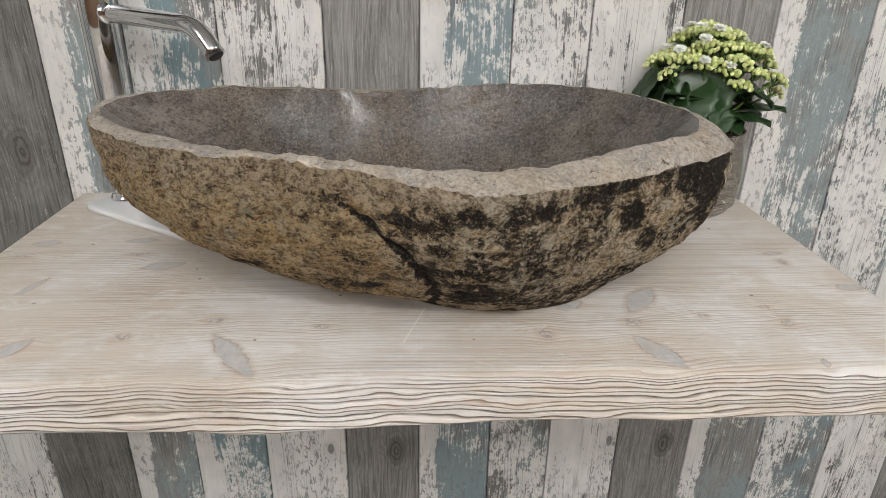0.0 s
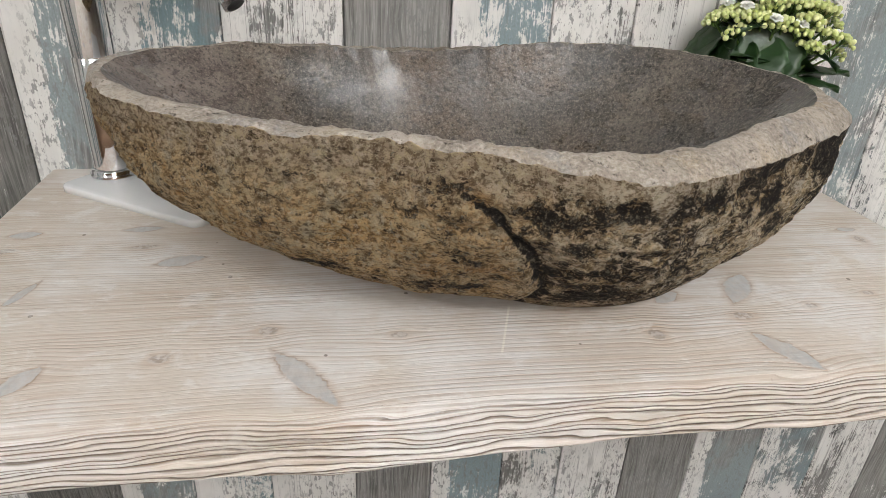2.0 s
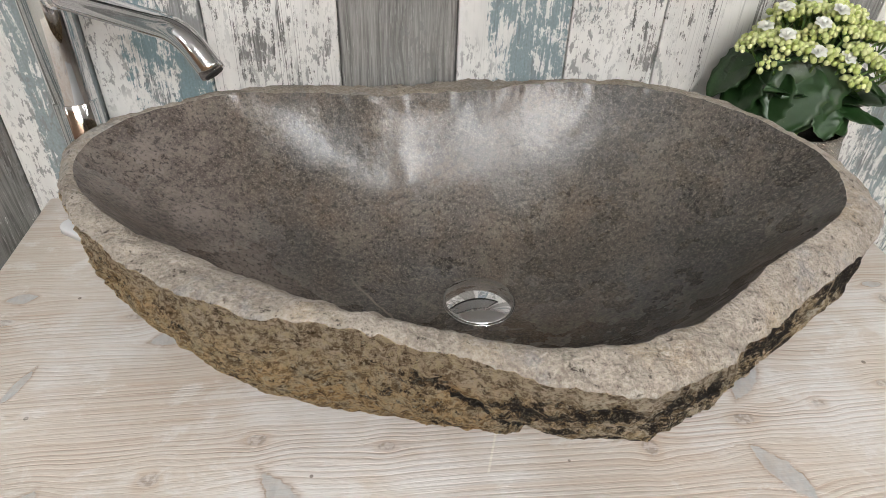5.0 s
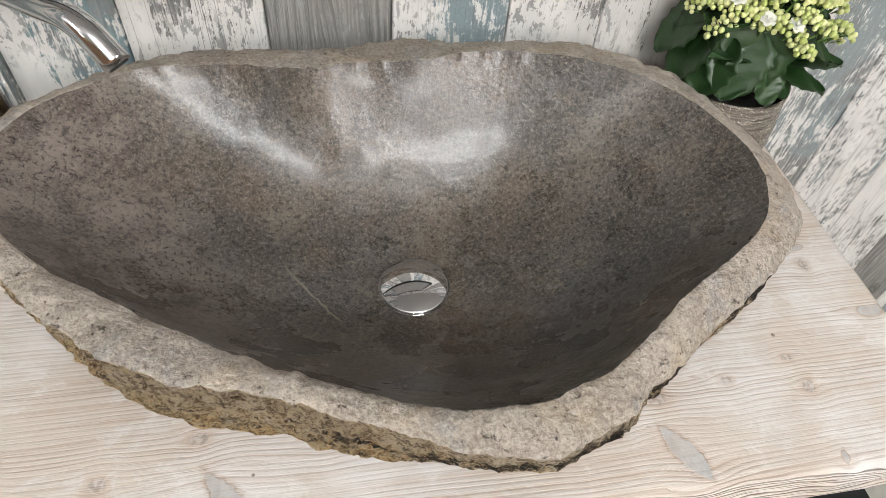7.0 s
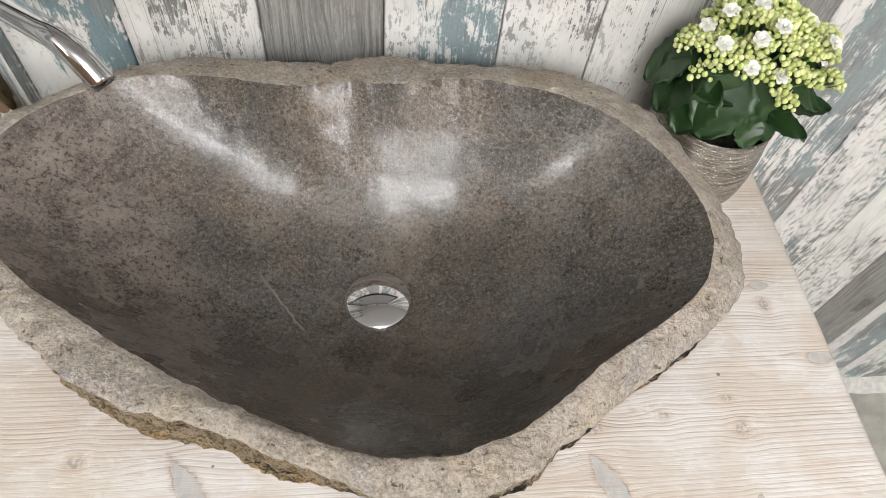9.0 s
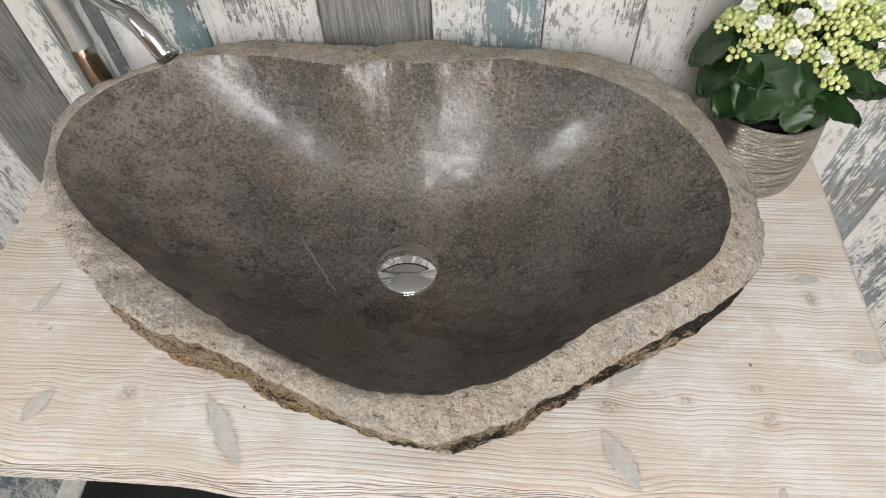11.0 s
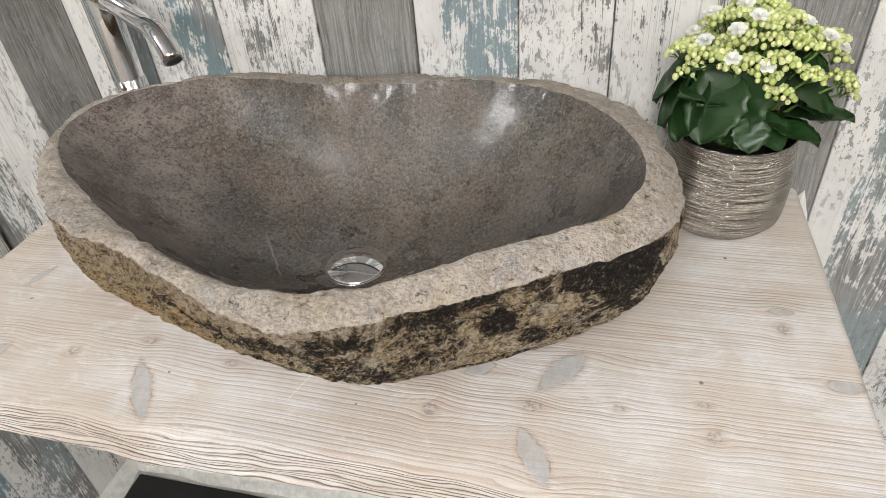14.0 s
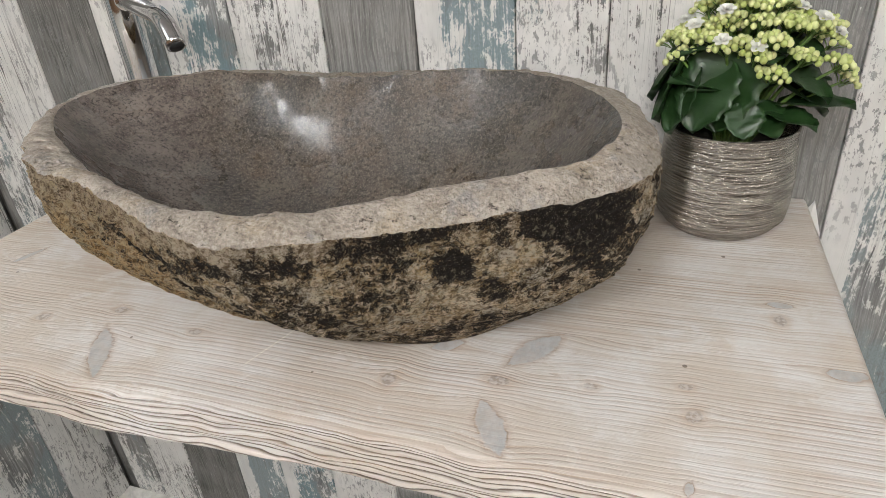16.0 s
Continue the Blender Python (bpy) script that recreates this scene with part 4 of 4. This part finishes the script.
def leaf_mesh(length, width, curl, cup, seed):
    """A fleshy oval leaf with a scalloped edge, stalk end at the origin, growing along x."""
    rng = random.Random(seed)
    nu, nv = 30, 8
    top, low = [], []
    ph = rng.uniform(0, 6)
    for i in range(nu + 1):
        t = i / nu
        half = width * 0.5 * (math.sin(math.pi * min(1.0, 0.06 + 0.94 * t ** 0.82)) ** 0.62)
        half *= 1 + 0.075 * (1 - 2 * abs(math.sin(t * 17 + ph))) * min(1.0, t * 4)
        ang = curl * t
        cx = length * (math.sin(ang) / curl if abs(curl) > 1e-3 else t)
        cz = -length * ((1 - math.cos(ang)) / curl if abs(curl) > 1e-3 else 0)
        for j in range(nv + 1):
            s = 2 * j / nv - 1
            y = half * s
            z = cz + cup * width * (s * s) * 0.5 + 0.0012 * math.sin(9 * t + 3 * s + ph)
            top.append(Vector((cx, y, z)))
            thick = 0.0011 * (1 - abs(s) ** 3) + 0.0003
            low.append(Vector((cx, y, z - thick)))
    verts = top + low
    w, off = nv + 1, len(top)
    faces = []
    for i in range(nu):
        for j in range(nv):
            a = i * w + j
            faces.append((a, a + 1, a + w + 1, a + w))
            faces.append((off + a + w, off + a + w + 1, off + a + 1, off + a))
        a, b = i * w, i * w + nv
        faces.append((a, a + w, off + a + w, off + a))
        faces.append((b + w, b, off + b, off + b + w))
    return raw_mesh("leaf", verts, faces, leaf_green)


def build_plant():
    base = POT + Vector((0, 0, 0.094))
    plant = thing("kalanchoe", base, "kalanchoe with dark scalloped leaves, yellow-green buds and white flowers", "plant")
    rng = random.Random(11)
    # leaves: azimuth, distance and height of the stalk end, tilt (down is negative), length, width, curl
    leaves = [(-112, 0.03, 0.118, -72, 0.094, 0.08, 0.25), (-86, 0.05, 0.058, -48, 0.036, 0.038, 0.4), (-58, 0.03, 0.05, -20, 0.045, 0.042, 0.5), (-30, 0.036, 0.088, -14, 0.062, 0.056, 0.5),
              (-20, 0.04, 0.048, 14, 0.07, 0.05, 0.35), (0, 0.034, 0.07, -24, 0.066, 0.06, 0.4), (18, 0.034, 0.085, -30, 0.06, 0.06, 0.5), (-46, 0.042, 0.045, 4, 0.055, 0.04, 0.3),
              (186, 0.05, 0.105, -64, 0.086, 0.076, 0.3), (212, 0.048, 0.088, -60, 0.072, 0.062, 0.3), (164, 0.048, 0.1, -46, 0.076, 0.066, 0.4), (234, 0.034, 0.095, -52, 0.076, 0.066, 0.4),
              (46, 0.03, 0.08, -10, 0.05, 0.05, 0.6), (90, 0.02, 0.08, 0, 0.04, 0.05, 0.6), (130, 0.026, 0.08, -8, 0.045, 0.05, 0.6), (-70, 0.012, 0.09, 32, 0.055, 0.05, 0.8),
              (-20, 0.016, 0.1, 20, 0.06, 0.055, 0.8), (200, 0.02, 0.1, 18, 0.06, 0.055, 0.8), (-150, 0.016, 0.1, 24, 0.06, 0.055, 0.8), (30, 0.02, 0.1, 16, 0.055, 0.05, 0.8),
              (-5, 0.02, 0.06, 24, 0.066, 0.052, 0.5), (215, 0.02, 0.06, 30, 0.066, 0.055, 0.5), (-135, 0.016, 0.05, 34, 0.06, 0.055, 0.5)]
    for k, (az, out_r, rise, tilt, length, width, curl) in enumerate(leaves):
        ob = part("leaf", leaf_mesh(length, width, curl, 0.18, k), None, plant)
        a = math.radians(az)
        ob.matrix_basis = pose(out_r * math.cos(a), out_r * math.sin(a), rise, 0, 0, az) @ pose(0, 0, 0, rng.uniform(-12, 12), -tilt, 0)
        foot, end = Vector((0.006 * math.cos(a), 0.006 * math.sin(a), 0.0)), Vector((out_r * math.cos(a), out_r * math.sin(a), rise))
        part("stem", tube([foot, foot.lerp(end, 0.5) + Vector((0, 0, 0.012)), end], 0.0021, 8), stem_green, plant)
    # umbels on a loose dome
    heads = []
    golden = math.pi * (3 - math.sqrt(5))
    total = 54
    for i in range(total):
        r = 0.077 * math.sqrt((i + 0.5) / total)
        a = i * golden + rng.uniform(-0.25, 0.25)
        x = 0.006 + 1.02 * r * math.cos(a)
        y = 0.002 + 0.7 * r * math.sin(a)
        y = min(y, 0.048)
        z = 0.150 - 7.6 * r * r + rng.uniform(-0.009, 0.009)
        heads.append(Vector((x, y, z)))
    heads += [Vector((0.022, -0.058, 0.088)), Vector((0.084, -0.03, 0.092)), Vector((0.094, -0.012, 0.074)), Vector((-0.06, -0.03, 0.10))]
    white = set(rng.sample(range(total), 16))
    ico = bmesh.new()
    bmesh.ops.create_icosphere(ico, subdivisions=2, radius=1.0)
    iv = [v.co.copy() for v in ico.verts]
    ifc = [[v.index for v in f.verts] for f in ico.faces]
    ico.free()
    bud = raw_mesh("bud", iv, [tuple(f) for f in ifc], bud_green)
    front = sorted(range(len(heads)), key=lambda i: heads[i].y)[:19]
    far_verts, far_faces = [], []
    for i, c in enumerate(heads):
        out = Vector((c.x * 6, (c.y + 0.03) * 6, 1)).normalized()
        side = out.orthogonal().normalized()
        side2 = out.cross(side)
        buds = []
        count = rng.randint(16, 24)
        for k in range(count):
            rr = 0.0155 * math.sqrt((k + 0.4) / count)
            a = k * golden + i
            p = side * rr * math.cos(a) + side2 * rr * math.sin(a) + out * (0.006 - 26 * rr * rr + rng.uniform(-0.002, 0.002))
            buds.append((p, rng.uniform(0.0023, 0.0036)))
        # short stalks that carry the buds
        stalks = bmesh.new()
        hub = stalks.verts.new(-out * 0.010)
        for p, size in buds[::2]:
            rings = [[stalks.verts.new(q + 0.0008 * (side * math.cos(v) + side2 * math.sin(v))) for v in (math.tau * m / 5 for m in range(5))] for q in (p * 0.5 - out * 0.004, p)]
            for m in range(5):
                stalks.faces.new((hub, rings[0][m], rings[0][(m + 1) % 5]))
                stalks.faces.new((rings[0][m], rings[1][m], rings[1][(m + 1) % 5], rings[0][(m + 1) % 5]))
        cluster = part("umbel", stalks, stem_green, plant, at=c)
        for p, size in buds:
            if i in front:
                ob = part("bud", bud, None, cluster, at=p)
                ob.scale = (size, size, size * 1.12)
            else:
                off = len(far_verts)
                far_verts += [c + p + v * size for v in iv]
                far_faces += [tuple(off + q for q in f) for f in ifc]
        # stalk from the crown of leaves
        root = Vector((c.x * 0.18, c.y * 0.18, 0.0))
        kneel = Vector((c.x * 0.45, c.y * 0.45, c.z * 0.62))
        pts = []
        for k in range(9):
            t = k / 8
            pts.append(root * (1 - t) ** 2 + kneel * 2 * t * (1 - t) + (c - out * 0.004) * t * t)
        part("stem", tube(pts, [0.0024 - 0.0011 * k / 8 for k in range(9)], 8), stem_green, plant)
        if i in white:
            fv, ff = [], []
            for layer, (petals, rad, tilt) in enumerate(((6, 0.0092, 12), (5, 0.0074, 32), (4, 0.005, 58))):
                for k in range(petals):
                    a = math.tau * k / petals + layer * 0.5
                    m = Matrix.Rotation(a, 3, "Z") @ Matrix.Rotation(-math.radians(tilt), 3, "Y")
                    off = len(fv)
                    for t, w, lift in ((0.0, 0.15, 0), (0.35, 0.5, 0.02), (0.7, 0.62, 0.0), (0.92, 0.42, -0.06), (1.0, 0.1, -0.1)):
                        for s in (-1, 0, 1):
                            fv.append(m @ Vector((t * rad, s * w * rad * 0.62, (lift + 0.08 * abs(s)) * rad)))
                    for r in range(4):
                        for s in range(2):
                            b = off + r * 3 + s
                            ff.append((b, b + 1, b + 4, b + 3))
            fl = part("flower", raw_mesh("flower", fv, ff, petal_white), None, plant, "open white double flower")
            tiltq = Vector((0, 0, 1)).rotation_difference((out + Vector((0, -0.5, 0.1))).normalized())
            fl.matrix_basis = Matrix.Translation(c + out * 0.009 + side * rng.uniform(-0.008, 0.008)) @ tiltq.to_matrix().to_4x4()
    tagged(part("bud_mass", raw_mesh("bud_mass", far_verts, far_faces, bud_green), None, plant), "yellow-green buds at the back of the plant", kind="stuff")


build_pot()
build_plant()

# ---- a torn flap of wall covering beside the worktop ----
flap = raw_mesh("torn_flap", [Vector(p) for p in ((0.512, WALL - 0.001, 0.838), (0.526, WALL - 0.001, 0.80), (0.512, WALL - 0.001, 0.79), (0.516, WALL - 0.008, 0.852), (0.530, WALL - 0.01, 0.806), (0.513, WALL - 0.004, 0.788))],
                [(0, 1, 4, 3), (1, 2, 5, 4), (0, 3, 5, 2), (3, 4, 5), (0, 2, 1)], paper_torn, False)
structure("torn_flap", flap, paper_torn, "small torn white flap of wall covering at the worktop's end", "wall scrap")

# ---- lamps ----


def diffuser_material(strength):
    mat = bpy.data.materials.new("lit_diffuser")
    mat.use_nodes = True
    emit = mat.node_tree.nodes["Principled BSDF"]
    emit.inputs["Base Color"].default_value = (0.9, 0.9, 0.9, 1)
    emit.inputs["Emission Color"].default_value = (0.98, 0.99, 1.0, 1)
    emit.inputs["Emission Strength"].default_value = strength
    return mat


def hanging_light(x, y, w, d, strength):
    """A thin glowing panel on two wires, out of view; hung low to light the ceiling too."""
    lamp = thing("hanging_light", (x, y, CEIL), "unseen bright white panel on two wires, added to light room and ceiling", "ceiling light", "hanging lights")
    part("diffuser", box((-w / 2, -d / 2, -HANG - 0.012), (w / 2, d / 2, -HANG + 0.012)), diffuser_material(strength), lamp, smooth=False)
    for sx in (-0.4, 0.4):
        part("wire", tube([(sx * w, 0, -HANG + 0.012), (sx * w, 0, 0)], 0.0012, 6), chrome, lamp)


# ---- mirror above the worktop ----
def build_mirror():
    x0, x1, z0, z1 = -0.62, 0.33, 1.30, 2.0
    mirror = thing("wall_mirror", ((x0 + x1) / 2, WALL, z0), "rectangular wall mirror in a narrow black frame", "mirror")
    w, h = (x1 - x0) / 2, z1 - z0
    part("glass", box((-w + 0.015, -0.018, 0.015), (w - 0.015, -0.012, h - 0.015)), mirror_glass, mirror, smooth=False)
    for lo, hi in (((-w, -0.028, 0), (w, 0, 0.02)), ((-w, -0.028, h - 0.02), (w, 0, h)), ((-w, -0.028, 0.02), (-w + 0.02, 0, h - 0.02)), ((w - 0.02, -0.028, 0.02), (w, 0, h - 0.02))):
        part("frame_bar", box(lo, hi, 0.002), black_frame, mirror, "narrow black frame bar", smooth=False)


build_mirror()

for x, y, w, d, strength in LAMPS:
    hanging_light(x, y, w, d, strength)

# ---- wall boards ----
SEAMS = (-0.83, -0.745, -0.63, -0.49, -0.375, -0.25, -0.107, 0.025, 0.155, 0.266, 0.396, 0.533, 0.675, 0.81)
KINDS = (plank_flaked, plank_white, plank_dark, plank_strip, plank_teal, plank_white, plank_grey, plank_blue, plank_flaked, plank_white, plank_grey, plank_strip, plank_pale)


def board(parent, x, width, material, turn=0.0, at=(0, 0)):
    bm = box((0.0009, 0, 0), (width - 0.0009, 0.0115, CEIL - FLOOR - 0.004), 0.0012)
    ob = part("plank", bm, material, parent, smooth=False)
    ob.matrix_basis = pose(at[0], at[1], FLOOR + 0.002, 0, 0, turn) @ pose(x, 0, 0)


for (a, b), kind in zip(zip(SEAMS, SEAMS[1:]), KINDS):
    board(wall_north, a, b - a, kind, 0, (0, WALL))
x, k = SEAMS[-1], 0
while x < ROOM_X - 0.1:
    board(wall_north, x, 0.132, (plank_white, plank_grey, plank_strip, plank_teal, plank_flaked)[k % 5], 0, (0, WALL))
    x, k = x + 0.132, k + 1
y, k = 0.0, 0
while y < 0.5:
    board(wall_west, y, 0.132, (plank_blue, plank_teal, plank_strip, plank_white, plank_grey)[k % 5], 90, (SIDE, WALL - 0.528))
    y, k = y + 0.132, k + 1
